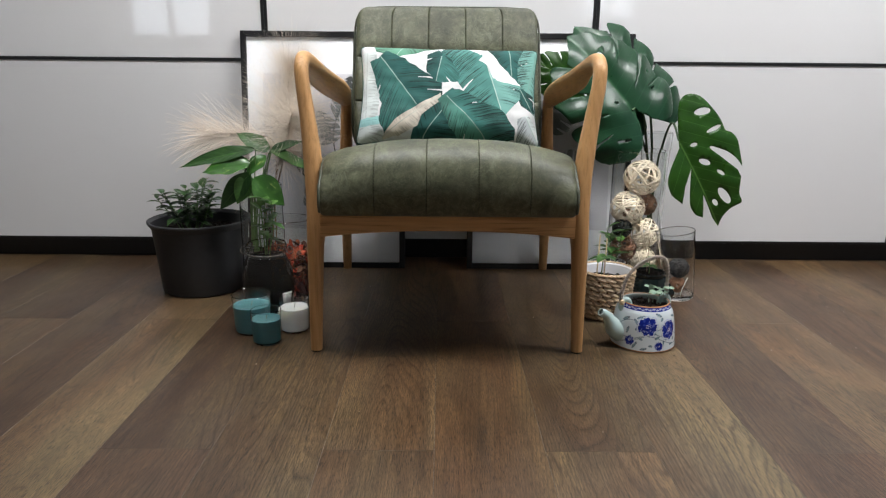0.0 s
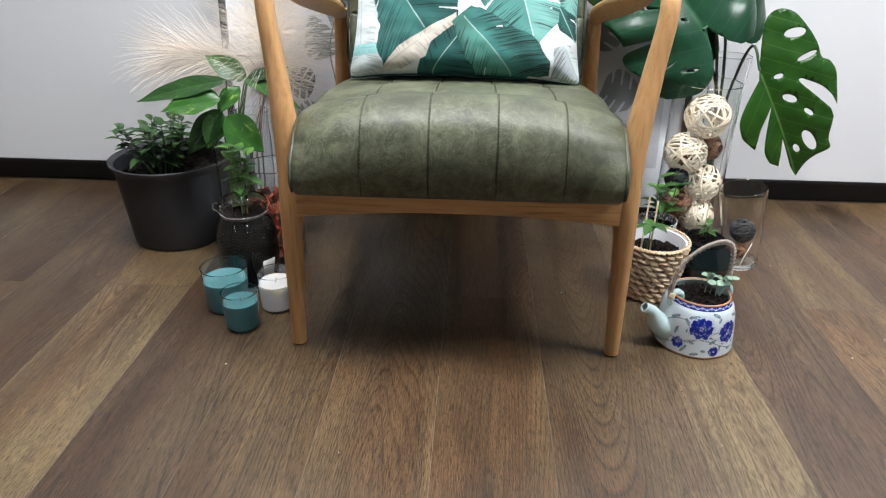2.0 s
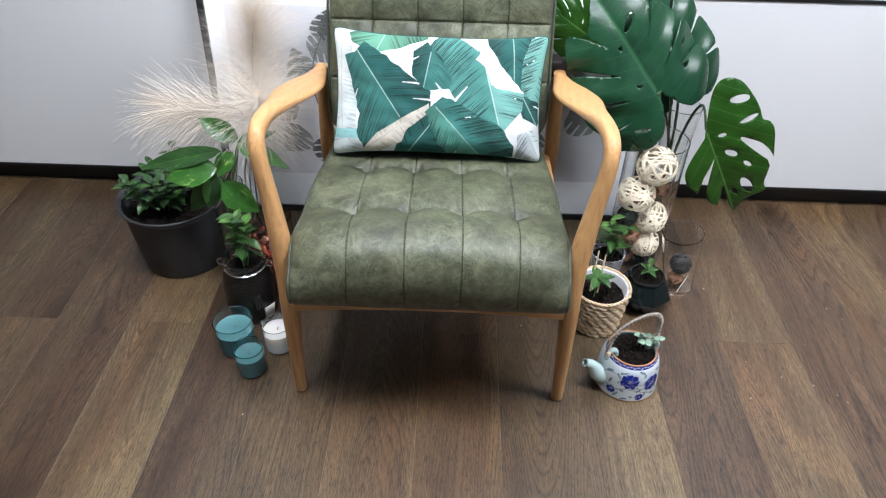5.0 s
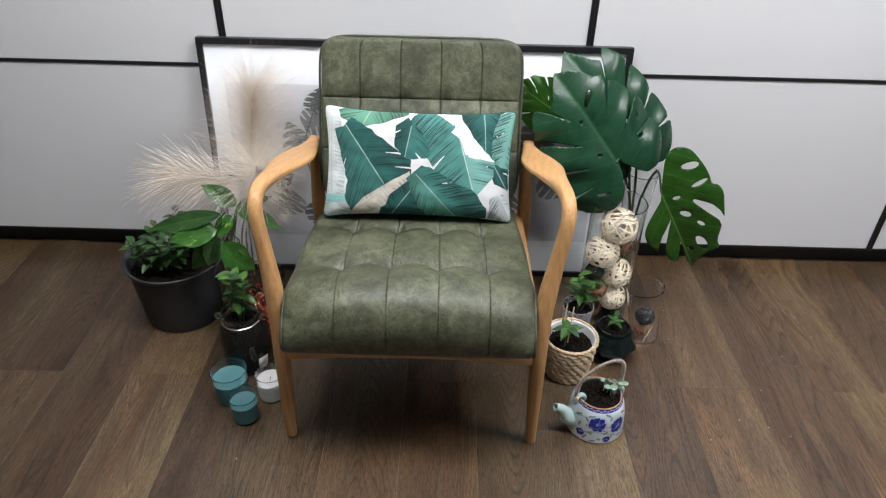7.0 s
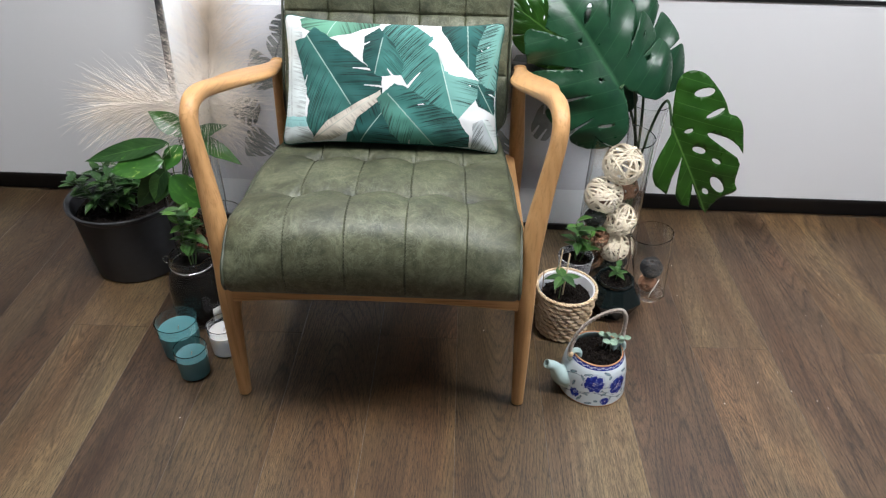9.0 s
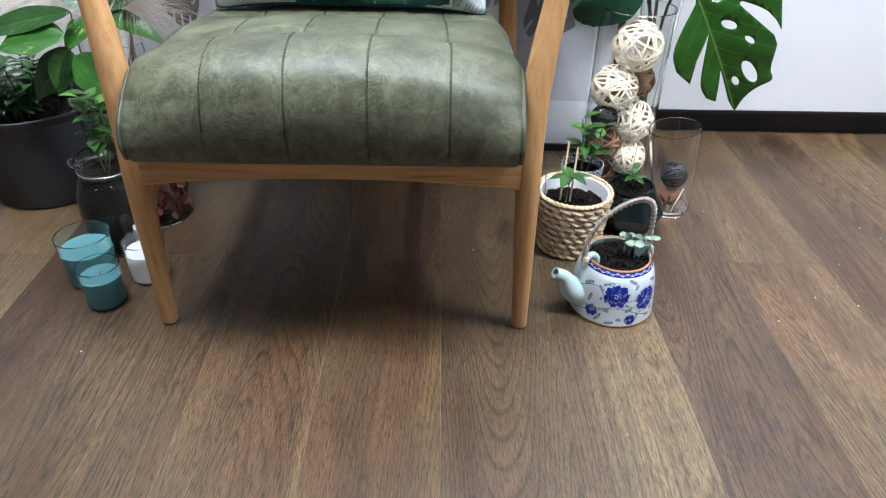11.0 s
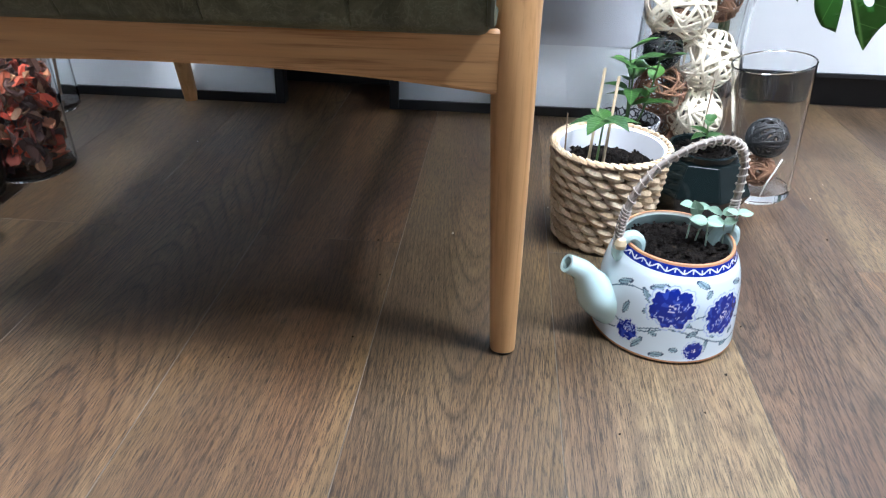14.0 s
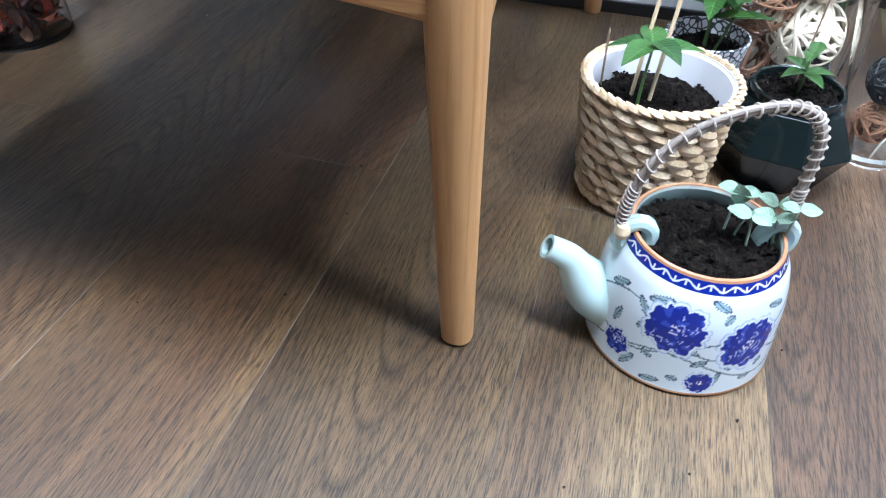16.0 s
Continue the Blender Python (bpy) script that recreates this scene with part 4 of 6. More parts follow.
candle(-0.432, 0.056, 0.0335, 0.0375, 0.083, 0.062, M_TEAL, "small teal wax candle in a clear glass on the floor")
candle(-0.487, 0.130, 0.043, 0.0495, 0.100, 0.072, M_TEAL, "large teal wax candle in a clear glass on the floor")
candle(-0.380, 0.137, 0.0345, 0.0385, 0.086, 0.064, M_WAX, "white wax candle in a clear glass on the floor")

# ---- large dark pot ----
pot = thing("plant_pot", -0.735, 0.497, 0, "large matt dark grey plastic pot with a leafy plant", "plant pot")
part("pot", lathe([(0, 0.0), (0.112, 0.0), (0.119, 0.004), (0.121, 0.012), (0.131, 0.12), (0.138, 0.196), (0.145, 0.205), (0.1495, 0.212), (0.1500, 0.217), (0.146, 0.219), (0.137, 0.210), (0.132, 0.17), (0.128, 0.15)], 72), M_POT, pot, "flared dark grey pot wall")
lumpy_soil(0.1315, 0.182, pot, 0.008)

# ---- clip jar ----
jar = glass_vessel("storage_jar", -0.474, 0.256, "clip-top glass jar filled with dark soil, holding a seedling", "jar",
                   [(0.050, 0.0), (0.058, 0.006), (0.066, 0.03), (0.069, 0.08), (0.067, 0.125), (0.058, 0.155), (0.0505, 0.170), (0.0500, 0.182), (0.0545, 0.187), (0.0545, 0.196), (0.0515, 0.202)], 0.003, 0.008)
part("soil_column", lathe([(0, 0.006), (0.052, 0.006), (0.0642, 0.03), (0.0672, 0.08), (0.0652, 0.125), (0.0562, 0.155), (0.0485, 0.169), (0, 0.171)], 48), simple("packed_black_soil", (0.009, 0.008, 0.007), 0.95, spec=0.05, vary=0.8, scale=120), jar, "dark soil seen through the glass")
part("wire_ring", sweep(bmesh.new(), [(0.0525 * math.cos(a * math.pi / 24), 0.0525 * math.sin(a * math.pi / 24), 0.177) for a in range(48)], 0.0015, 0.0015, side=(0, 0, 1), n=6, closed=True), M_STEEL, jar)
for s in (-1, 1):
    pts = [(s * (0.055 + 0.008 + 0.008 * math.cos(a * math.pi / 10)), 0.0, 0.182 + 0.010 * math.sin(a * math.pi / 10)) for a in range(20)]
    part("wire_clip", sweep(bmesh.new(), pts, 0.0014, 0.0014, side=(0, 1, 0), n=6, closed=True), M_STEEL, jar)
bm = bmesh.new()
grid = [[bm.verts.new(((0.0715 + 0.004 * k) * math.cos(a), (0.0715 + 0.004 * k) * math.sin(a), 0.035 + 0.022 * k)) for a in (-0.86, -0.72, -0.58, -0.46)] for k in range(3)]
for p, q in zip(grid, grid[1:]):
    for i in range(3):
        bm.faces.new((p[i], p[i + 1], q[i + 1], q[i]))
tag = part("paper_tag", bm, M_PAPER, jar, "white paper label")
md = tag.modifiers.new("thick", "SOLIDIFY")
md.thickness = 0.0006

# ---- potpourri in a glass cylinder ----
glass_vessel("glass_vase", -0.438, 0.372, "clear straight glass cylinder that holds potpourri", "vase", [(0.063, 0.0), (0.066, 0.006), (0.066, 0.245)], 0.0028, 0.012)
n = Nodes("shade_darkened_petals", 0.7)
gi = n.add("NewGeometry")
# red and brown petals; the large dark share paints in the vase's shade
n.color(n.ramp(gi.outputs["Random Per Island"], [(0.0, (0.035, 0.014, 0.010)), (0.36, (0.075, 0.024, 0.015)), (0.46, (0.30, 0.045, 0.018)), (0.58, (0.56, 0.060, 0.020)), (0.66, (0.06, 0.022, 0.014)), (0.84, (0.30, 0.14, 0.06)), (1.0, (0.50, 0.055, 0.020))]))
M_PETAL = n.m
vs, fs = [], []
for i in range(480):
    a, rr, z = rng.uniform(0, 6.283), 0.0555 * rng.random() ** 0.3, rng.uniform(0.018, 0.168)
    R = Euler((rng.uniform(0, 6.28), rng.uniform(0, 6.28), rng.uniform(0, 6.28))).to_matrix()
    s = rng.uniform(0.009, 0.0185)
    o = len(vs)
    pts = []
    for layer in (0, 1):
        for k in range(8):
            w = 2 * math.pi * k / 8
            p = Vector((s * math.cos(w), 0.62 * s * math.sin(w), 0.35 * s * math.cos(w) ** 2 + 0.0012 * layer + 0.12 * s * math.sin(3 * w)))
            pts.append(R @ p)
    for p in pts:
        q = p + Vector((rr * math.cos(a), rr * math.sin(a), z))
        h = math.hypot(q.x, q.y)
        if h > 0.0622:
            q.x, q.y = q.x * 0.0622 / h, q.y * 0.0622 / h
        q.z = max(q.z, 0.0135)
        vs.append(q)
    fs += [tuple(range(o, o + 8))[::-1], tuple(range(o + 8, o + 16))] + [(o + k, o + (k + 1) % 8, o + 8 + (k + 1) % 8, o + 8 + k) for k in range(8)]
me = bpy.data.meshes.new("potpourri")
me.from_pydata(vs, [], fs)
me.materials.append(M_PETAL)
pp = new("potpourri", me)
pp.location = (-0.438, 0.372, 0)
tagged(pp, "red and brown dried petals heaped in the glass", "potpourri", kind="stuff")

# ---- two slim vases behind ----
vase_a = glass_vessel("glass_vase", -0.562, 0.640, "tall clear glass vase that holds pampas grass", "vase", [(0.043, 0.0), (0.046, 0.006), (0.046, 0.30)], 0.0028, 0.014)
vase_b = glass_vessel("glass_vase", -0.548, 0.432, "tall clear glass vase with broad green leaves", "vase", [(0.040, 0.0), (0.043, 0.006), (0.043, 0.305)], 0.0028, 0.014)

# ---- basket ----
BX, BY = 0.452, 0.268
basket = thing("basket", BX, BY, 0, "woven straw basket with a white liner, holding a seedling", "basket")
part("liner", lathe([(0, 0.004), (0.050, 0.004), (0.053, 0.01), (0.0665, 0.130), (0.0718, 0.1325), (0.0690, 0.1330), (0.0640, 0.10), (0.060, 0.08)], 56), M_LINER, basket, "white inner pot")
# backing behind the strands; its dark colour paints the shade in the gaps
part("core", lathe([(0.0525, 0.002), (0.0565, 0.002), (0.0705, 0.128), (0.0665, 0.128)], 48), simple("shaded_straw_core", (0.22, 0.145, 0.085), 0.9), basket, "inner straw layer, darkened as shade between the strands")
bm = bmesh.new()
ROWS_B, STITCH = 9, 19


def strand(bm, c, along, out, ln, th, wd, twist):
    """A short fat strand: a bent spindle."""
    up = along.cross(out)
    rings = []
    for i in range(6):
        t = -1 + 2 * i / 5
        k = math.sqrt(max(0.0, 1 - (abs(t) * 0.92) ** 2.5))
        mid = c + along * (t * ln) + up * (t * twist) - out * (0.0035 * t * t)
        rings.append([bm.verts.new(mid + out * (th * k * math.cos(w)) + up * (wd * k * math.sin(w))) for w in (j * math.pi / 3 for j in range(6))])
    for p, q in zip(rings, rings[1:]):
        for j in range(6):
            bm.faces.new((p[j], p[(j + 1) % 6], q[(j + 1) % 6], q[j]))
    bm.faces.new(rings[0][::-1]), bm.faces.new(rings[-1])


for row in range(ROWS_B):
    z = 0.009 + row * 0.0139
    R = 0.0605 + 0.0135 * z / 0.13
    for i in range(STITCH):
        a = 2 * math.pi * (i + 0.5 * (row % 2)) / STITCH + rng.uniform(-0.02, 0.02)
        out = Vector((math.cos(a), math.sin(a), 0))
        along = Vector((-math.sin(a), math.cos(a), 0))
        strand(bm, out * R + Vector((0, 0, z + rng.uniform(-0.0006, 0.0006))), along, out, R * math.pi / STITCH * 1.30, 0.0056, 0.0062, 0.0040 + rng.uniform(-0.0008, 0.0008))
part("weave", bm, M_STRAW, basket, "braided natural straw")
bm = bmesh.new()
for i in range(44):
    a = 2 * math.pi * i / 44
    out = Vector((math.cos(a), math.sin(a), 0))
    along = Vector((-math.sin(a), math.cos(a), 0))
    strand(bm, out * 0.0745 + Vector((0, 0, 0.1325)), along, out, 0.0095, 0.0042, 0.0036, 0.0026)
part("rim", bm, M_STRAW, basket, "plaited straw rim")
lumpy_soil(0.0655, 0.104, basket, 0.007)

# ---- faceted dark pot ----
gp = thing("plant_pot", 0.594, 0.352, 0, "glossy black faceted glass pot with a seedling", "plant pot", rz=12)
bm = bmesh.new()
rings = []
for r, z, sh, m in ((0.054, 0.0, 0, 8), (0.078, 0.050, 0, 8), (0.053, 0.091, 0, 8)):
    rings.append([bm.verts.new((r * math.cos(2 * math.pi * (i + sh) / m), r * math.sin(2 * math.pi * (i + sh) / m), z)) for i in range(m)])
bm.faces.new(rings[0][::-1])
for (p, q), sh in zip(zip(rings, rings[1:]), (0, 1)):
    for i in range(8):
        j = (i + 1) % 8
        bm.faces.new((p[i], p[j], q[j], q[i]))
bm.faces.new(rings[2])
bmesh.ops.bevel(bm, geom=bm.edges[:], offset=0.0012, segments=2, affect="EDGES")
part("body", bm, M_DARKGLASS, gp, "faceted black glass body", flat=True)
part("neck", lathe([(0.046, 0.089), (0.047, 0.096), (0.0475, 0.101), (0.046, 0.103), (0.043, 0.102), (0.042, 0.0905), (0, 0.0905)], 48), M_DARKGLASS, gp)
lumpy_soil(0.0425, 0.0945, gp, 0.003)

# ---- white pot with a black crackle ----
n = Nodes("crackled_white_glaze", 0.3)
vo = n.t.nodes.new("ShaderNodeTexVoronoi")
vo.feature = "DISTANCE_TO_EDGE"
vo.inputs["Scale"].default_value = 120
n.link(n.coords(), vo.inputs["Vector"])
n.color(n.ramp(vo.outputs["Distance"], [(0.0, (0.03, 0.03, 0.035)), (0.07, (0.05, 0.05, 0.055)), (0.13, (0.72, 0.72, 0.74))]))
wp = thing("plant_pot", 0.500, 0.437, 0, "small white ceramic pot with a black crackle pattern", "plant pot")
part("pot", lathe([(0, 0), (0.034, 0), (0.037, 0.004), (0.0475, 0.106), (0.0478, 0.109), (0.0455, 0.1095), (0.043, 0.09), (0.041, 0.08)], 48), n.m, wp)
lumpy_soil(0.0425, 0.092, wp, 0.004)


# ---- rattan balls ----
def rattan_ball(x, y, z, r, mat, label, strips=25, wd=0.0027):
    bm = bmesh.new()
    for k in range(strips):
        ax = Vector((rng.gauss(0, 1), rng.gauss(0, 1), rng.gauss(0, 1))).normalized()
        u = ax.orthogonal().normalized()
        v = ax.cross(u)
        tilt = rng.uniform(-0.45, 0.45)
        rr = r * rng.uniform(0.93, 1.0)
        path = []
        for i in range(30):
            a = 2 * math.pi * i / 30
            path.append((u * math.cos(a) + v * math.sin(a)) * rr * math.sqrt(1 - tilt * tilt) + ax * rr * (tilt + 0.05 * math.sin(2 * a + k)))
        ringed = []
        m = len(path)
        for i, p in enumerate(path):
            t = (path[(i + 1) % m] - path[i - 1]).normalized()
            o = p.normalized()
            s = t.cross(o).normalized()
            w, h = wd * rng.uniform(0.8, 1.1), 0.0011
            ringed.append([bm.verts.new(p + s * (w * c) + o * (h * d)) for c, d in ((-1, 0), (-0.5, 1), (0.5, 1), (1, 0), (0, -1))])
        for i in range(m):
            p, q = ringed[i], ringed[(i + 1) % m]
            for j in range(5):
                bm.faces.new((p[j], p[(j + 1) % 5], q[(j + 1) % 5], q[j]))
    ob = part("rattan_ball", bm, mat, None)
    ob.location = (x, y, z)
    return tagged(ob, label, "rattan ball", "rattan balls")


VX, VY = 0.590, 0.515
glass_vessel("glass_vase", VX, VY, "wide tall clear glass vase filled with rattan balls", "vase", [(0.074, 0.0), (0.078, 0.006), (0.078, 0.43)], 0.003, 0.012)
white_l = "bleached white rattan ball in the tall glass vase"
for x, y, z, r in ((0.600, 0.512, 0.351, 0.0535), (0.564, 0.513, 0.257, 0.0510), (0.618, 0.512, 0.180, 0.0470), (0.616, 0.506, 0.096, 0.0440)):
    rattan_ball(x, y, z, r, M_RATTAN, white_l)
for x, y, z, r in ((0.556, 0.500, 0.132, 0.0400), (0.630, 0.545, 0.262, 0.0330), (0.556, 0.515, 0.054, 0.0400), (0.575, 0.556, 0.215, 0.031)):
    rattan_ball(x, y, z, r, M_RATTAN_BROWN, "brown rattan ball in the tall glass vase", 26, 0.0016)
rattan_ball(0.546, 0.490, 0.198, 0.0280, M_RATTAN_BLACK, "black rattan ball in the tall glass vase", 26, 0.0016)
rattan_ball(0.632, 0.510, 0.045, 0.0310, M_RATTAN_BLACK, "black rattan ball in the tall glass vase", 26, 0.0016)

# ---- tumbler vase ----
TX, TY = 0.712, 0.408
tumbler = glass_vessel("glass_vase", TX, TY, "clear flared glass vase with a black rattan ball", "vase", [(0.037, 0.0), (0.040, 0.006), (0.0550, 0.205)], 0.0026, 0.016)
# it leans towards the tall vase, on one edge of its base
tumbler.matrix_world = pose(TX, TY, 0.0056, 0, -9, 0)
rattan_ball(0.700, 0.408, 0.0990, 0.0290, M_RATTAN_BLACK, "black rattan ball in the flared glass vase", 30, 0.0020)
rattan_ball(0.699, 0.408, 0.0470, 0.0240, M_RATTAN_BROWN, "brown rattan ball in the flared glass vase", 28, 0.0016)
wire = part("twine", sweep(bmesh.new(), spline([(0.700, 0.378, 0.018), (0.702, 0.374, 0.04), (0.711, 0.378, 0.06), (0.719, 0.385, 0.074), (0.722, 0.392, 0.066)], 6), 0.0012, 0.0012, n=6), M_TWINE, None)
tagged(wire, "pale bent twine inside the flared glass vase", "twine")

# ---- monstera vase ----
SX, SY = 0.668, 0.618
glass_vessel("glass_vase", SX, SY, "tall flared clear glass vase that holds monstera stems", "vase", [(0.034, 0.0), (0.036, 0.006), (0.036, 0.20), (0.041, 0.36), (0.049, 0.475)], 0.0026, 0.02)

# ---- teapot planter ----
BLUE, BLUE2, GREYG, GLAZE = (0.008, 0.020, 0.23), (0.03, 0.06, 0.38), (0.16, 0.22, 0.24), (0.64, 0.71, 0.75)
FLOWERS = [(-9, 0.066, 0.0235), (37, 0.055, 0.0250), (-40, 0.027, 0.0125), (14, 0.017, 0.0115), (95, 0.062, 0.022), (145, 0.055, 0.023), (195, 0.06, 0.022), (-120, 0.06, 0.022)]
SPRIGS = [(-28, 0.058, 0.7), (-20, 0.034, -0.5), (10, 0.038, 0.3), (20, 0.082, 0.9), (-22, 0.086, 0.2), (-2, 0.018, -0.3), (-30, 0.018, 0.9), (50, 0.030, 0.5), (55, 0.084, -0.4), (-45, 0.052, 1.2), (28, 0.034, -0.9), (3, 0.050, -0.6), (70, 0.05, 0.7), (-52, 0.078, 0.4), (14, 0.092, -0.6), (-30, 0.074, -1.0), (22, 0.020, 1.1), (42, 0.018, -0.2), (-14, 0.010, 0.1)]


def tea_print(deg, z, r):
    if z > 0.0995:
        if z > 0.1085:
            return (0.40, 0.20, 0.10)
        w = math.sin(math.radians(deg) * 22)
        d = abs((z - 0.104) / 0.0035 - 0.6 * w)
        return (0.62, 0.66, 0.80) if d < 0.22 or (abs(w) > 0.97 and abs(z - 0.104) < 0.002) else BLUE
    if z < 0.0048:
        return (0.36, 0.17, 0.08)
    col = GLAZE
    # thin vines
    for amp, base, ph in ((0.014, 0.045, 0.4), (0.012, 0.030, 2.0), (0.018, 0.060, 3.6)):
        if abs(z - base - amp * math.sin(math.radians(deg) * 3.0 + ph)) < 0.0008:
            col = (0.10, 0.15, 0.20)
    for a, sz, turn in SPRIGS:
        s, h = math.radians((deg - a + 180) % 360 - 180) * r, z - sz
        c, d = math.cos(turn), math.sin(turn)
        p, q = s * c + h * d, -s * d + h * c
        e = (p / (0.0074 + 0.0028 * math.cos(a * 1.7))) ** 2 + ((q - 0.12 * p) / (0.0031 + 0.0007 * math.sin(p * 2600))) ** 2
        if e < 1:
            col = (0.06, 0.085, 0.13) if e > 0.60 or abs(q) < 0.0004 else (0.27, 0.38, 0.43)
    for a, fz, R in FLOWERS:
        s, h = math.radians((deg - a + 180) % 360 - 180) * r, z - fz
        rad, an = math.hypot(s, h), math.atan2(h, s)
        edge = R * (0.78 + 0.13 * abs(math.cos(3.5 * an + a)) + 0.07 * abs(math.cos(10.5 * an + 2 * a)) + 0.20 * noise.noise(Vector((math.cos(an) * 3, math.sin(an) * 3, a))))
        if edge <= rad < edge * 1.16:
            col = (0.38, 0.46, 0.68) if rad > edge * 1.10 else GLAZE
        if rad < edge:
            col = BLUE if noise.noise(Vector((s * 190 + a, h * 190, 1.0))) < 0.25 else BLUE2
            for m, lobes, turn in ((0.32, 2.5, 1.0), (0.52, 3.5, 2.0), (0.76, 5.5, 0.4)):
                petal = edge * m * (0.82 + 0.25 * abs(math.cos(lobes * an + turn + a)))
                if abs(rad - petal) < 0.00055 and noise.noise(Vector((s * 120, h * 120, m + a))) > 0.12:
                    col = (0.33, 0.40, 0.70)
            if rad < 0.2 * R and noise.noise(Vector((s * 480 + a, h * 480, 4.0))) > 0.1:
                col = (0.60, 0.62, 0.76)
    return col


def teapot_body(n=560):
    prof = spline([(0.0745, 0.0), (0.0785, 0.0025), (0.0782, 0.006), (0.0772, 0.02), (0.0752, 0.045), (0.0722, 0.07), (0.0670, 0.090), (0.0620, 0.100), (0.0592, 0.1075), (0.0580, 0.1105)], 20)
    inner = [(0.0555, 0.1108), (0.0545, 0.107), (0.057, 0.098), (0.06, 0.09)]
    vs, cols, fs = [], [], []
    for r, z in [tuple(p) for p in prof] + inner:
        ins = (r, z) in inner
        for i in range(n):
            a = 2 * math.pi * i / n
            rr = r * (1 + 0.006 * noise.noise(Vector((math.cos(a), math.sin(a), z * 20))))
            vs.append((rr * math.sin(a), -rr * math.cos(a), z))
            cols.append((0.55, 0.68, 0.66) if ins and z < 0.1095 else tea_print(math.degrees(a), z, r))
    m = len(prof) + len(inner)
    for k in range(m - 1):
        for i in range(n):
            j = (i + 1) % n
            fs.append((k * n + i, k * n + j, (k + 1) * n + j, (k + 1) * n + i))
    fs.append(tuple(range(n))[::-1])
    me = bpy.data.meshes.new("body")
    me.from_pydata(vs, [], fs)
    at = me.color_attributes.new("print", "FLOAT_COLOR", "POINT")
    at.data.foreach_set("color", [c for col in cols for c in (*col, 1.0)])
    me.materials.append(printed("blue_painted_porcelain", 0.16, 0, 0.3))
    return me


tea = thing("teapot", 0.502, 0.075, 0, "white porcelain teapot painted with blue flowers, used as planter", "teapot")
tb = smooth(new("body", teapot_body()))
tb.parent = tea
tb["label"] = "white glazed body with blue peonies"
lumpy_soil(0.0575, 0.098, tea, 0.006)
TA = radians(16.6)
ca, sa = math.cos(TA), math.sin(TA)


def tp(x, y, z):
    return (x * ca - y * sa, x * sa + y * ca, z)


sp = spline([(-0.058, 0, 0.034), (-0.080, 0, 0.046), (-0.0935, 0, 0.064), (-0.104, 0, 0.079), (-0.122, 0, 0.090)], 6)
rad = [p[0] for p in spline([(0.031,), (0.0245,), (0.0165,), (0.0118,), (0.0100,)], 6)]
bm = sweep(bmesh.new(), [tp(*p) for p in sp], rad, rad, side=(sa, -ca, 0), n=24, caps=False)
inn = [r * 0.72 for r in rad[-9:]]
sweep(bm, [tp(*p) for p in sp[-9:]], inn, inn, side=(sa, -ca, 0), n=24, caps=False)
bm.verts.ensure_lookup_table()
nv = len(bm.verts)
o_ring = bm.verts[len(sp) * 24 - 24:len(sp) * 24]
i_ring = bm.verts[nv - 24:nv]
for k in range(24):
    bm.faces.new((o_ring[k], o_ring[(k + 1) % 24], i_ring[(k + 1) % 24], i_ring[k]))
spout = part("spout", bm, M_CELADON, tea, "pale celadon glazed spout")
for s in (-1, 1):
    lug = sweep(bmesh.new(), [tp(s * (0.055 + 0.012 * math.cos(a)), 0, 0.102 + 0.014 * math.sin(a)) for a in (i * math.pi / 8 for i in range(16))], 0.0068, 0.0068, side=(sa, -ca, 0), n=10, closed=True)
    part("lug", lug, M_CELADON, tea, "glazed eyelet for the handle")
hp = [tp(*p) for p in spline([(-0.068, 0, 0.100), (-0.067, 0, 0.135), (-0.057, 0, 0.168), (-0.037, 0, 0.193), (-0.008, 0, 0.210), (0.022, 0, 0.217), (0.043, 0, 0.212), (0.055, 0, 0.195), (0.058, 0, 0.168), (0.058, 0, 0.135), (0.060, 0, 0.104)], 10)]
bm = bmesh.new()
for k in range(3):
    off = [Vector(p) + Vector((0.0018 * math.cos(2.1 * k), 0.0018 * math.sin(2.1 * k), 0.0012 * k)) for p in hp]
    sweep(bm, off, 0.0023, 0.0023, side=(sa, -ca, 0), n=8)
handle = part("handle", bm, M_CANE, tea, "arched handle of bundled cane")
bm = bmesh.new()
for k, p in enumerate(hp[2:-2]):
    near = k < 12 or k > len(hp) - 18
    if not near and k % 3:
        continue
    t = (Vector(hp[min(k + 3, len(hp) - 1)]) - Vector(hp[k + 1])).normalized()
    u = t.orthogonal().normalized()
    v = t.cross(u)
    sweep(bm, [Vector(p) + (u * math.cos(a) + v * math.sin(a)) * 0.0047 + t * (0.0016 * math.sin(a)) for a in (i * math.pi / 8 for i in range(16))], 0.0009, 0.0009, side=t, n=5, closed=True)
part("binding", bm, simple("pale_cane_binding", (0.44, 0.385, 0.335), 0.7, vary=0.25, scale=90), handle, "pale cane binding")["kind"] = "stuff"
part("spout_bud", lathe([(0, 0.0), (0.005, 0.001), (0.0065, 0.006), (0.005, 0.012), (0, 0.0145)], 16, centre=tp(-0.067, -0.004, 0)[:2]), M_BAMBOO, tea, "worn clay knob").location.z = 0.104

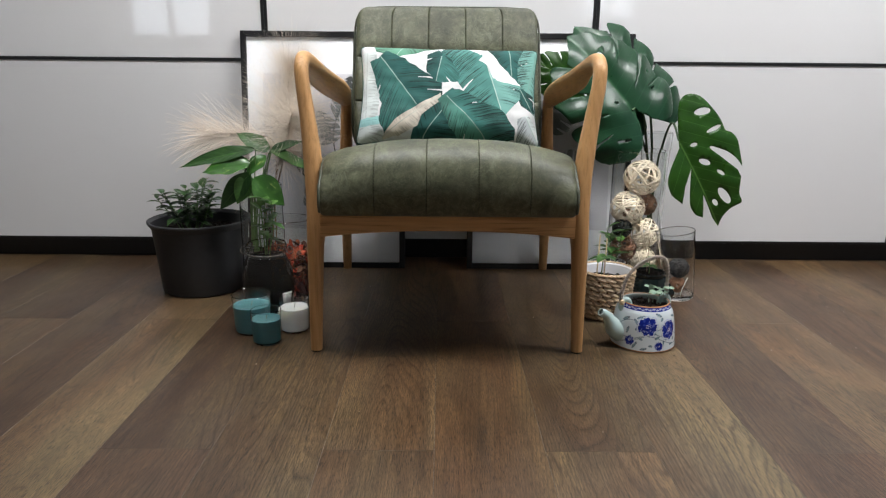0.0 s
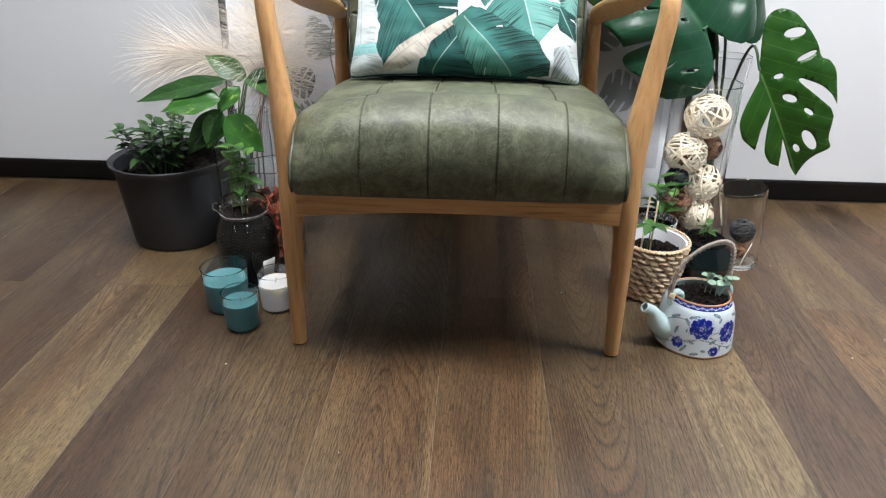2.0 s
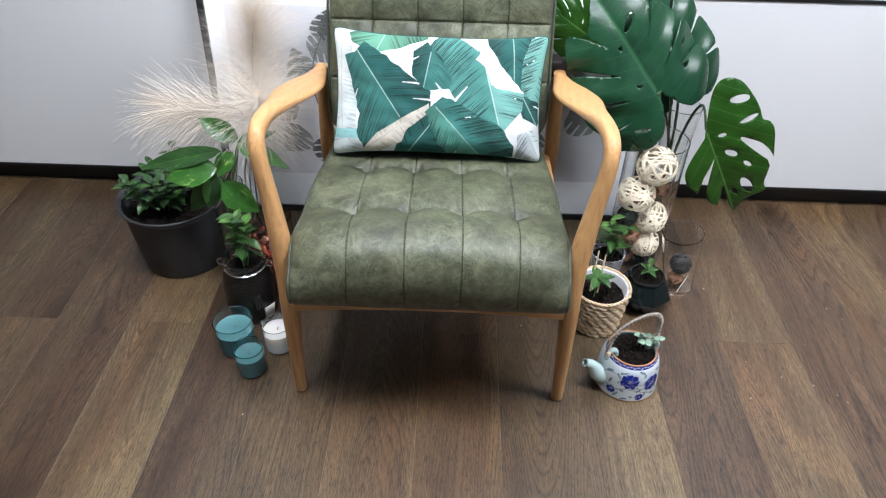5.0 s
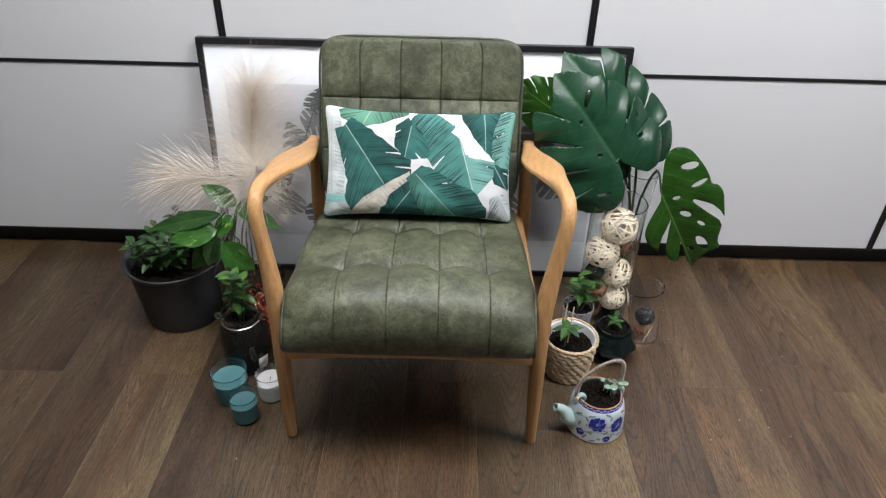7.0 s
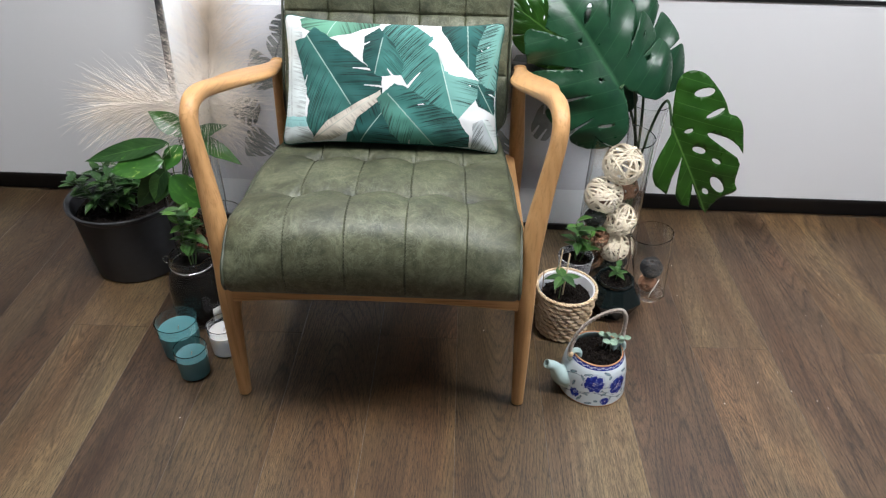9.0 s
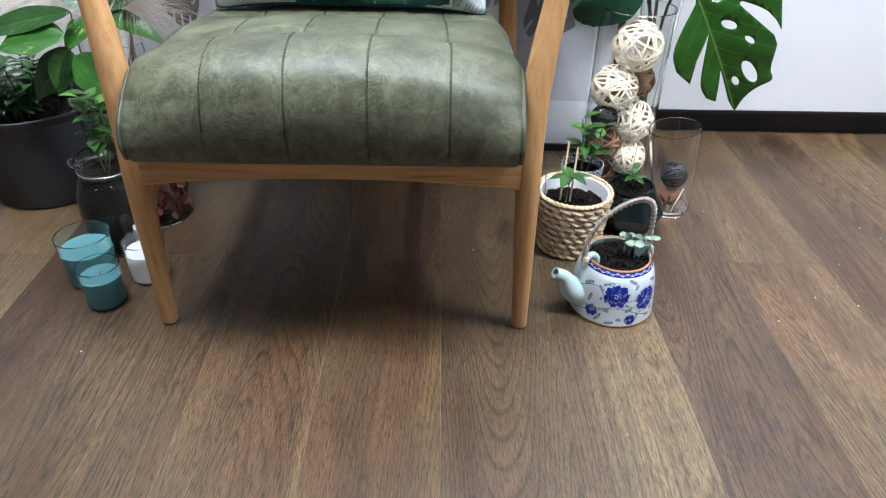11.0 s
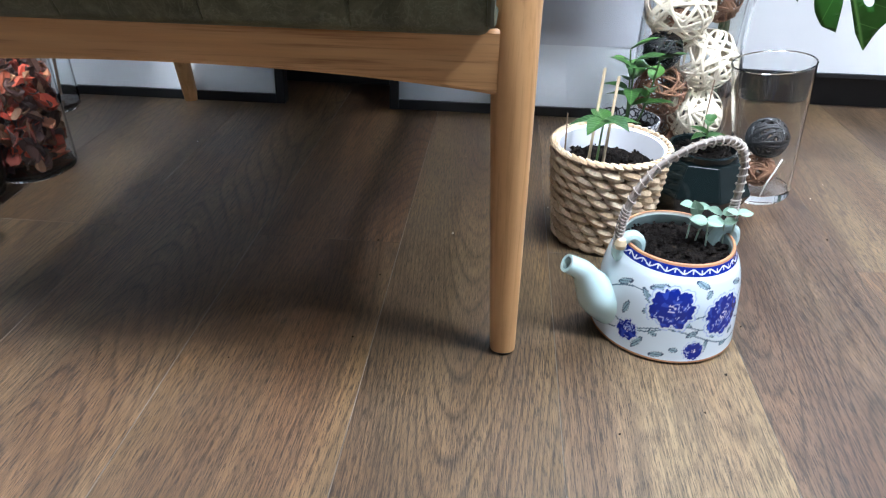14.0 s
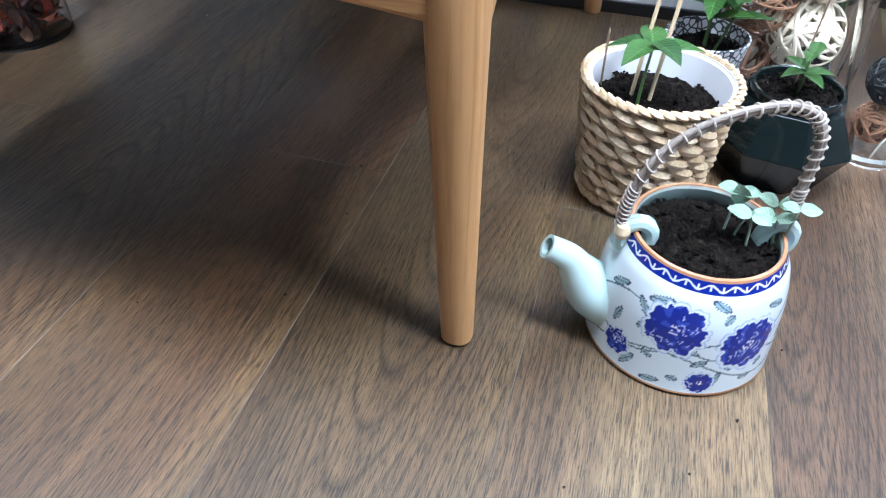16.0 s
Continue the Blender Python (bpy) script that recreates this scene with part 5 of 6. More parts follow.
# ---- plants ----
def leaf_mesh(name, ln, wd, mat, fold=0.25, curl=0.25, tip=1.0, wave=0.0, thick=0.0005):
    """A leaf along +x with its blade facing +z."""
    bm = bmesh.new()
    uv = bm.loops.layers.uv.new("UVMap")
    n, m = 14, 4
    data = {}
    rows = []
    for i in range(n + 1):
        t = i / n
        half = wd * (math.sin(math.pi * (0.03 + 0.97 * t) ** 0.82) ** (0.75 + 0.25 * tip)) if t < 1 else 0.0
        if i == 0:
            half = wd * 0.05
        row = []
        for k in range(-m, m + 1):
            b = k / m
            y = b * half
            z = fold * abs(y) - curl * ln * t * t + wave * wd * math.sin(t * 16 + k) * abs(b)
            v = bm.verts.new((t * ln, y, z))
            data[v] = (abs(b), t)
            row.append(v)
        rows.append(row)
    for p, q in zip(rows, rows[1:]):
        for k in range(2 * m):
            f = bm.faces.new((p[k], q[k], q[k + 1], p[k + 1]))
            for lp in f.loops:
                lp[uv].uv = data[lp.vert]
    me = bpy.data.meshes.new(name)
    bm.to_mesh(me)
    bm.free()
    me.materials.append(mat)
    for p in me.polygons:
        p.use_smooth = True
    return me


def put_leaf(me, parent, base, way, up=(0, 0, 1), scale=1.0, name="leaf"):
    x = Vector(way).normalized()
    y = Vector(up).cross(x)
    if y.length < 1e-3:
        y = x.orthogonal()
    y.normalize()
    z = x.cross(y)
    ob = new(name, me)
    m = Matrix((x, y, z)).transposed().to_4x4()
    ob.parent = parent
    ob.matrix_local = Matrix.Translation(base) @ m @ Matrix.Scale(scale, 4)
    return ob


def stem(parent, pts, r, mat, name="stem", label=""):
    sp = spline(pts, 6)
    rr = [r * (1 - 0.35 * i / len(sp)) for i in range(len(sp))]
    return part(name, sweep(bmesh.new(), sp, rr, rr, n=8), mat, parent, label)


M_LEAF = leaf_material("glossy_green_leaf", (0.026, 0.070, 0.016), (0.052, 0.125, 0.026), (0.13, 0.24, 0.06), 0.34, 26)
M_LEAF_LIGHT = leaf_material("fresh_green_leaf", (0.06, 0.15, 0.028), (0.105, 0.23, 0.042), (0.22, 0.38, 0.12), 0.38, 26)
M_LEAF_DARK = leaf_material("dark_green_leaf", (0.016, 0.048, 0.014), (0.035, 0.085, 0.022), (0.09, 0.17, 0.05), 0.32, 26)
M_LEAF_PALE = leaf_material("pale_seedling_leaf", (0.20, 0.31, 0.22), (0.31, 0.43, 0.32), (0.42, 0.52, 0.42), 0.6, 20)
M_MONST = leaf_material("monstera_leaf", (0.006, 0.033, 0.014), (0.015, 0.060, 0.026), (0.036, 0.105, 0.048), 0.30, 22)
M_MONST_YOUNG = leaf_material("young_monstera_leaf", (0.012, 0.050, 0.005), (0.026, 0.086, 0.009), (0.10, 0.20, 0.045), 0.30, 22)


def variegated():
    n = Nodes("variegated_leaf", 0.3)
    v = n.coords((1, 2.2, 1), shift=True)
    f = n.noise(v, 26.0, 3, 0.6, 0.8)
    n.color(n.ramp(f, [(0.50, (0.032, 0.105, 0.016)), (0.64, (0.060, 0.165, 0.024)), (0.73, (0.40, 0.45, 0.14))]))
    n.bump(n.noise(v, 50), 0.25, 0.001)
    return n.m


M_VARIEG = variegated()
L_SMALL = [leaf_mesh("leaf", 0.050, 0.0125, M_LEAF, 0.35, 0.25), leaf_mesh("leaf", 0.044, 0.0120, M_LEAF_DARK, 0.3, 0.35), leaf_mesh("leaf", 0.042, 0.0130, M_LEAF_LIGHT, 0.3, 0.1)]


def bushy(name, x, y, z, label, stems, leaves, spread, height, sizes, picks, seed):
    """A small shrub: thin stems with leaves set round them, denser towards the tips."""
    r = random.Random(seed)
    th = thing(name, x, y, z, label, "plant")
    for s in range(stems):
        a = 2 * math.pi * s / stems + r.uniform(-0.4, 0.4)
        d = spread * (0.35 + 0.65 * r.random()) if stems > 1 else 0.0
        top = Vector((d * math.cos(a), d * math.sin(a), height * r.uniform(0.72, 1.0)))
        foot = Vector((0.25 * d * math.cos(a), 0.25 * d * math.sin(a), -0.012))
        mid = (foot + top) / 2 + Vector((r.uniform(-0.006, 0.006), r.uniform(-0.006, 0.006), 0))
        stem(th, [foot, mid, top], 0.0017, M_STEM)
        for k in range(leaves):
            t = 0.28 + 0.72 * (k + 1) / leaves
            p = foot.lerp(top, t)
            w = k * 2.4 + r.uniform(-0.4, 0.4)
            lift = 0.15 + 0.9 * max(0, t - 0.55) + r.uniform(-0.25, 0.35)
            way = Vector((math.cos(w), math.sin(w), lift))
            put_leaf(L_SMALL[r.choice(picks)], th, p, way, (0, 0, 1), r.uniform(*sizes))
    return th


bushy("shrub", -0.752, 0.478, 0.184, "leafy dark green shrub growing in the grey pot", 13, 15, 0.098, 0.140, (0.55, 1.0), (0, 1, 1, 1, 0), 3)
bushy("seedling", -0.474, 0.256, 0.172, "leafy green seedling growing in the clip-top jar", 3, 13, 0.024, 0.150, (0.65, 1.0), (0, 0, 2, 1), 5)
bushy("seedling", 0.502, 0.438, 0.094, "glossy citrus seedling growing in the crackled pot", 3, 6, 0.030, 0.135, (0.75, 1.15), (0, 0, 2), 8)

s1 = thing("seedling", BX - 0.018, BY - 0.012, 0.104, "young seedling with five glossy leaves in the basket", "plant")
stem(s1, [(0, 0, -0.01), (0.001, 0, 0.03), (0.003, 0.002, 0.062)], 0.0017, M_STEM)
for k, (a, l) in enumerate(((0.3, 0.2), (1.7, 0.25), (3.0, 0.1), (4.2, 0.15), (5.3, 0.3))):
    put_leaf(L_SMALL[(0, 0, 1, 0, 1)[k]], s1, (0.003, 0.002, 0.058 + 0.002 * k), (math.cos(a), math.sin(a), l), (0, 0, 1), 1.0)
for x, y, dx, dy, h in ((-0.012, 0.008, 0.010, 0.028, 0.116), (0.006, 0.000, 0.010, 0.030, 0.108), (-0.042, 0.010, -0.002, 0.01, 0.060)):
    st = part("plant_stick", sweep(bmesh.new(), [(0, 0, -0.02), (dx, dy, h)], 0.0020 if h > 0.1 else 0.0011, 0.0020 if h > 0.1 else 0.0011, n=10), M_BAMBOO if h > 0.1 else M_STALK, None)
    st.location = (BX + x - 0.014, BY + y, 0.104)
    tagged(st, "thin wooden stick stuck in the basket's soil", "plant stick", "plant sticks")

s2 = thing("seedling", 0.594, 0.350, 0.0945, "young five-leaved seedling in the faceted pot", "plant")
stem(s2, [(0, 0, -0.008), (0.001, 0.001, 0.02), (-0.001, 0.002, 0.044)], 0.0015, M_STEM)
for k, (a, h) in enumerate(((0.2, 0.022), (2.2, 0.026), (3.8, 0.024), (5.2, 0.022), (1.2, 0.042), (4.4, 0.044))):
    put_leaf(L_SMALL[0], s2, (0, 0.001, h), (math.cos(a), math.sin(a), 0.25 + 6 * (h - 0.022)), (0, 0, 1), 0.62)
st = part("plant_stick", sweep(bmesh.new(), [(0, 0, -0.01), (0.004, 0.01, 0.095)], 0.0009, 0.0008, n=8), M_STALK, None)
st.location = (0.592, 0.366, 0.0945)
tagged(st, "thin dry twig stuck in the faceted pot's soil", "plant stick", "plant sticks")

# pale sprouts in the teapot
L_ROUND = leaf_mesh("leaf", 0.024, 0.0088, M_LEAF_PALE, 0.15, 0.15, 0.4)
sd = thing("seedling", 0.530, 0.098, 0.100, "pale green sprouts with round leaves in the teapot", "plant")
r5 = random.Random(11)
for k in range(6):
    px, py = -0.012 + 0.009 * k + r5.uniform(-0.004, 0.004), r5.uniform(-0.022, 0.012)
    h = r5.uniform(0.020, 0.040)
    lx = r5.uniform(-0.006, 0.008)
    stem(sd, [(px, py, -0.006), (px + lx * 0.4, py, h * 0.5), (px + lx, py - 0.003, h)], 0.0011, M_LEAF_PALE)
    for a in (r5.uniform(-0.6, 0.6), math.pi + r5.uniform(-0.6, 0.6)):
        put_leaf(L_ROUND, sd, (px + lx, py - 0.003, h), (math.cos(a), math.sin(a) * 0.7 - 0.2, r5.uniform(0.05, 0.5)), (0, -0.3, 1), r5.uniform(0.50, 0.82))
put_leaf(L_ROUND, sd, (-0.008, -0.01, 0.03), (-0.4, -0.2, 0.9), (0, -1, 0), 0.8)

# broad leaves in the slim vase
vb = thing("house_plant", -0.548, 0.432, 0.0, "variegated broad-leaved cuttings standing in a glass vase", "plant")
O = Vector((-0.548, 0.432, 0.0))
BROAD = [  # base, tip, half width, material, blade faces
    ((-0.520, 0.375, 0.440), (-0.718, 0.345, 0.408), 0.020, M_LEAF_DARK, (0, -0.75, 0.7)),
    ((-0.530, 0.350, 0.405), (-0.650, 0.325, 0.392), 0.032, M_VARIEG, (0, -0.75, 1)),
    ((-0.535, 0.365, 0.375), (-0.615, 0.330, 0.285), 0.024, M_LEAF_DARK, (0, -1, 0.3)),
    ((-0.540, 0.37, 0.37), (-0.565, 0.33, 0.30), 0.022, M_LEAF, (0.2, -1, 0.2)),
    ((-0.500, 0.45, 0.425), (-0.590, 0.46, 0.480), 0.022, M_LEAF, (0, -0.8, 0.8)),
    ((-0.490, 0.43, 0.430), (-0.368, 0.405, 0.385), 0.019, M_LEAF, (0, -0.4, 1)),
    ((-0.495, 0.42, 0.425), (-0.405, 0.44, 0.465), 0.018, M_LEAF_DARK, (0, -0.5, 1)),
    ((-0.500, 0.40, 0.420), (-0.545, 0.36, 0.375), 0.020, M_VARIEG, (-0.3, -0.9, 0.5)),
    ((-0.520, 0.345, 0.365), (-0.440, 0.315, 0.300), 0.030, M_VARIEG, (-0.1, -1, 0.5)),
    ((-0.490, 0.44, 0.435), (-0.43, 0.37, 0.420), 0.017, M_LEAF, (0.2, -0.5, 1))]
for b, t, w, mat, up in BROAD:
    b, t = Vector(b) - O, Vector(t) - O
    me = leaf_mesh("leaf", (t - b).length * 1.06, w * 1.25, mat, 0.22, 0.12, 1.0, 0.05)
    put_leaf(me, vb, b, t - b, up)
    foot = Vector((rng.uniform(-0.02, 0.02), rng.uniform(-0.02, 0.02), 0.03))
    stem(vb, [foot, Vector((foot.x * 0.6, foot.y * 0.6, 0.22)), (foot * 0.3 + b * 0.7) + Vector((0, 0, 0.06)), b], 0.0020, M_STEM)


# ---- pampas grass ----
def plume(base, tip, length, count, open_deg, seed, toward=None):
    r = random.Random(seed)
    base, tip = Vector(base), Vector(tip)
    axis = (tip - base).normalized()
    u = axis.orthogonal().normalized()
    v = axis.cross(u)
    vs, fs = [], []
    for k in range(count):
        t = r.random() ** 0.8
        p = base.lerp(tip, t)
        a = r.uniform(0, 6.2832)
        side = u * math.cos(a) + v * math.sin(a)
        op = radians(open_deg) * (0.35 + 0.75 * r.random()) * (1.15 - 0.55 * t)
        way = axis * math.cos(op) + side * math.sin(op)
        L = length * r.uniform(0.55, 1.05) * (1.0 - 0.25 * abs(t - 0.45))
        droop = r.uniform(0.05, 0.32) * L
        bendv = Vector((r.uniform(-1, 1), r.uniform(-1, 1), r.uniform(-1, 1))) * 0.08 * L
        s = way.orthogonal().normalized()
        o = way.cross(s)
        w0 = r.uniform(0.00022, 0.00050)
        rings = []
        for i in range(6):
            q = i / 5
            c = p + way * (L * q) + Vector((0, 0, -droop * q * q)) + bendv * q * q
            w = w0 * (1 - 0.55 * q)
            rings.append(len(vs))
            vs.extend((c + s * w, c - s * 0.5 * w + o * 0.87 * w, c - s * 0.5 * w - o * 0.87 * w))
        for x, y in zip(rings, rings[1:]):
            for j in range(3):
                fs.append((x + j, x + (j + 1) % 3, y + (j + 1) % 3, y + j))
    me = bpy.data.meshes.new("plume")
    me.from_pydata(vs, [], fs)
    me.materials.append(M_CREAM)
    return me


PO = Vector((-0.562, 0.640, 0.0))
PLUMES = [((-0.520, 0.645, 0.37), (-0.475, 0.668, 0.665), 0.220, 1800, 74, 1), ((-0.515, 0.57, 0.435), (-0.680, 0.535, 0.465), 0.190, 1250, 56, 2), ((-0.495, 0.56, 0.36), (-0.435, 0.475, 0.535), 0.185, 1400, 110, 3)]
for base, tip, L, count, op, seed in PLUMES:
    pg = thing("pampas_grass", PO.x, PO.y, 0, "cream feathery pampas grass plume in a glass vase", "pampas grass", "pampas plumes")
    foot = Vector((rng.uniform(-0.02, 0.02), rng.uniform(-0.02, 0.02), 0.02))
    b, t = Vector(base) - PO, Vector(tip) - PO
    stem(pg, [foot, Vector((foot.x + 0.01, foot.y, 0.2)), b, b.lerp(t, 0.5) + Vector((0, 0, 0.008)), t], 0.0030, M_STALK, "stalk")
    ob = new("plume", plume(b, t, L, count, op, seed))
    ob.parent = pg


# ---- monstera ----
def monstera_mesh(L, kw, mat, seed, cut=(0.004, 0.013), depth=(0.55, 0.85), holes=True):
    """A heart-shaped leaf along +x, cut between its side veins, some cuts closed to holes."""
    r = random.Random(seed)
    bm = bmesh.new()
    uv = bm.loops.layers.uv.new("UVMap")
    data = {}
    S = [0.0, 0.13, 0.28, 0.43, 0.57, 0.71, 0.85, 1.0] if cut[1] > 0.015 else [0.0, 0.17, 0.34, 0.52, 0.70, 0.86, 1.0]
    ws = [(0.0, 0.30), (0.10, 0.42), (0.25, 0.49), (0.42, 0.49), (0.6, 0.42), (0.8, 0.30), (1.0, 0.17)]

    def width(s):
        for (a, wa), (b, wb) in zip(ws, ws[1:]):
            if s <= b:
                q = (s - a) / (b - a)
                q = q * q * (3 - 2 * q)
                return wa + (wb - wa) * q
        return ws[-1][1]

    def point(s, u, sgn):
        m = 0.83 * L * s ** 1.15
        th = radians(160 - 140 * s ** 0.72) - 0.34 * u
        w = width(s) * L * u
        x, y = m + w * math.cos(th), sgn * w * math.sin(th) * kw
        z = -0.20 * (w * w) / L + 0.020 * L * math.sin(s * 21 + sgn) * u * u + 0.010 * L * (abs(math.sin(math.pi * (s - 0.0) / 0.143)) - 0.5) * min(1, 3 * u) + 0.10 * abs(y) - 0.16 * (x - 0.3 * L) ** 2 / L
        return x, y, z

    for sgn in (1, -1):
        cuts = []
        for k in range(len(S)):
            uc = r.uniform(*depth)
            g = r.uniform(*cut) * (1 if r.random() < 0.75 else 0.05)
            cuts.append((uc, g, holes and r.random() < 0.7, r.uniform(0.16, 0.26)))
        for k in range(len(S) - 1):
            nu, ns = 22, 8
            rows = []
            for i in range(nu + 1):
                u = i / nu

                def gap(c):
                    uc, g, hole, hu = c
                    if u > uc:
                        return g * min(1.0, ((u - uc) / (1 - uc)) ** 0.55)
                    if hole and hu < u < hu + 0.17:
                        return (1.1 if cut[1] > 0.015 else 0.8) * g * math.sin(math.pi * (u - hu) / 0.17)
                    return 0.0
                lo = S[k] + (gap(cuts[k]) if k else 0)
                hi = S[k + 1] - (gap(cuts[k + 1]) if k < len(S) - 2 else 0)
                row = []
                for j in range(ns + 1):
                    f = j / ns
                    s = lo + (hi - lo) * f
                    edge = 1 - (0.05 if cut[1] > 0.015 else 0.02) * (2 * abs(f - 0.5)) ** 3 if u > cuts[k][0] else 1
                    uu = u * (edge if u > 0.6 else 1)
                    v = bm.verts.new(point(s, uu, sgn))
                    data[v] = (u, s)
                    row.append(v)
                rows.append(row)
            for p, q in zip(rows, rows[1:]):
                for j in range(ns):
                    vs = (p[j], p[j + 1], q[j + 1], q[j])
                    f = bm.faces.new(vs if sgn < 0 else vs[::-1])
                    for lp in f.loops:
                        lp[uv].uv = data[lp.vert]
    bmesh.ops.remove_doubles(bm, verts=bm.verts[:], dist=0.00012)
    me = bpy.data.meshes.new("leaf")
    bm.to_mesh(me)
    bm.free()
    me.materials.append(mat)
    for p in me.polygons:
        p.use_smooth = True
    return me


def holed_leaf(L, mat):
    """A young leaf along +x: a lobed outline with oval holes between the side veins."""
    half_a = [(-0.02, 0.01), (-0.19, 0.09), (-0.34, 0.19), (-0.36, 0.30), (-0.28, 0.40), (-0.12, 0.45), (0.04, 0.47), (0.14, 0.465), (0.20, 0.515), (0.29, 0.535), (0.43, 0.505), (0.56, 0.46)]
    half_b = [(0.65, 0.41), (0.74, 0.35), (0.82, 0.32), (0.90, 0.31), (0.90, 0.19), (0.94, 0.08), (1.02, 0.0)]
    lobes = [[(0.90, -0.025), (0.78, -0.02), (0.62, -0.015)], [(0.74, -0.07), (0.84, -0.12)], [(0.77, -0.18), (0.65, -0.19), (0.49, -0.12), (0.31, -0.01)], [(0.45, -0.16), (0.59, -0.26)], [(0.45, -0.32), (0.32, -0.30), (0.20, -0.20), (0.07, -0.03)]]
    notch = [(0.47, 0.445), (0.36, 0.395), (0.25, 0.30), (0.21, 0.255), (0.23, 0.24), (0.34, 0.29), (0.47, 0.355), (0.57, 0.405)]
    outline = []
    for run in (half_a, notch, half_b, *lobes):
        outline.extend([tuple(q) for q in spline(run, 4)])
    # centre, half length, half width, turn
    ovals = [(-0.14, 0.34, 0.085, 0.036, 70), (0.07, 0.36, 0.085, 0.020, 85), (0.11, 0.11, 0.036, 0.018, 78), (0.32, 0.13, 0.062, 0.028, 42), (0.50, 0.23, 0.048, 0.018, 30), (0.74, 0.17, 0.105, 0.042, 12), (0.76, 0.06, 0.042, 0.022, 12)]
    bm = bmesh.new()

    def ring(points):
        vs = [bm.verts.new((x * L, y * L, 0)) for x, y in points]
        for a, b in zip(vs, vs[1:] + vs[:1]):
            if (a.co - b.co).length > 1e-6:
                bm.edges.new((a, b))

    ring(outline)
    for cx, cy, ra, rb, turn in ovals:
        c, s = math.cos(radians(turn)), math.sin(radians(turn))
        ring([(cx + ra * math.cos(q) * c - rb * math.sin(q) * s, cy + ra * math.cos(q) * s + rb * math.sin(q) * c) for q in [2 * math.pi * i / 20 for i in range(20)]])
    bmesh.ops.remove_doubles(bm, verts=bm.verts[:], dist=0.0003)
    bmesh.ops.triangle_fill(bm, edges=bm.edges[:], use_beauty=True)
    for i in range(-9, 26):
        bmesh.ops.bisect_plane(bm, geom=bm.verts[:] + bm.edges[:] + bm.faces[:], plane_co=(i * 0.04 * L, 0, 0), plane_no=(1, 0, 0), dist=1e-6)
    for i in range(-8, 14):
        bmesh.ops.bisect_plane(bm, geom=bm.verts[:] + bm.edges[:] + bm.faces[:], plane_co=(0, i * 0.04 * L, 0), plane_no=(0, 1, 0), dist=1e-6)
    uv = bm.loops.layers.uv.new("UVMap")
    for f in bm.faces:
        if f.normal.z < 0:
            f.normal_flip()
        for lp in f.loops:
            lp[uv].uv = (abs(lp.vert.co.y) * 4.5 / L, lp.vert.co.x / L)
    for v in bm.verts:
        x, y = v.co.x / L, v.co.y / L
        v.co.z = L * (0.22 * abs(y) - 0.45 * y * y - 0.16 * (x - 0.2) ** 2 + 0.005 * math.sin(22 * (x - abs(y))) * min(1, 4 * abs(y)))
    me = bpy.data.meshes.new("leaf")
    bm.to_mesh(me)
    bm.free()
    me.materials.append(mat)
    for p in me.polygons:
        p.use_smooth = True
    return me


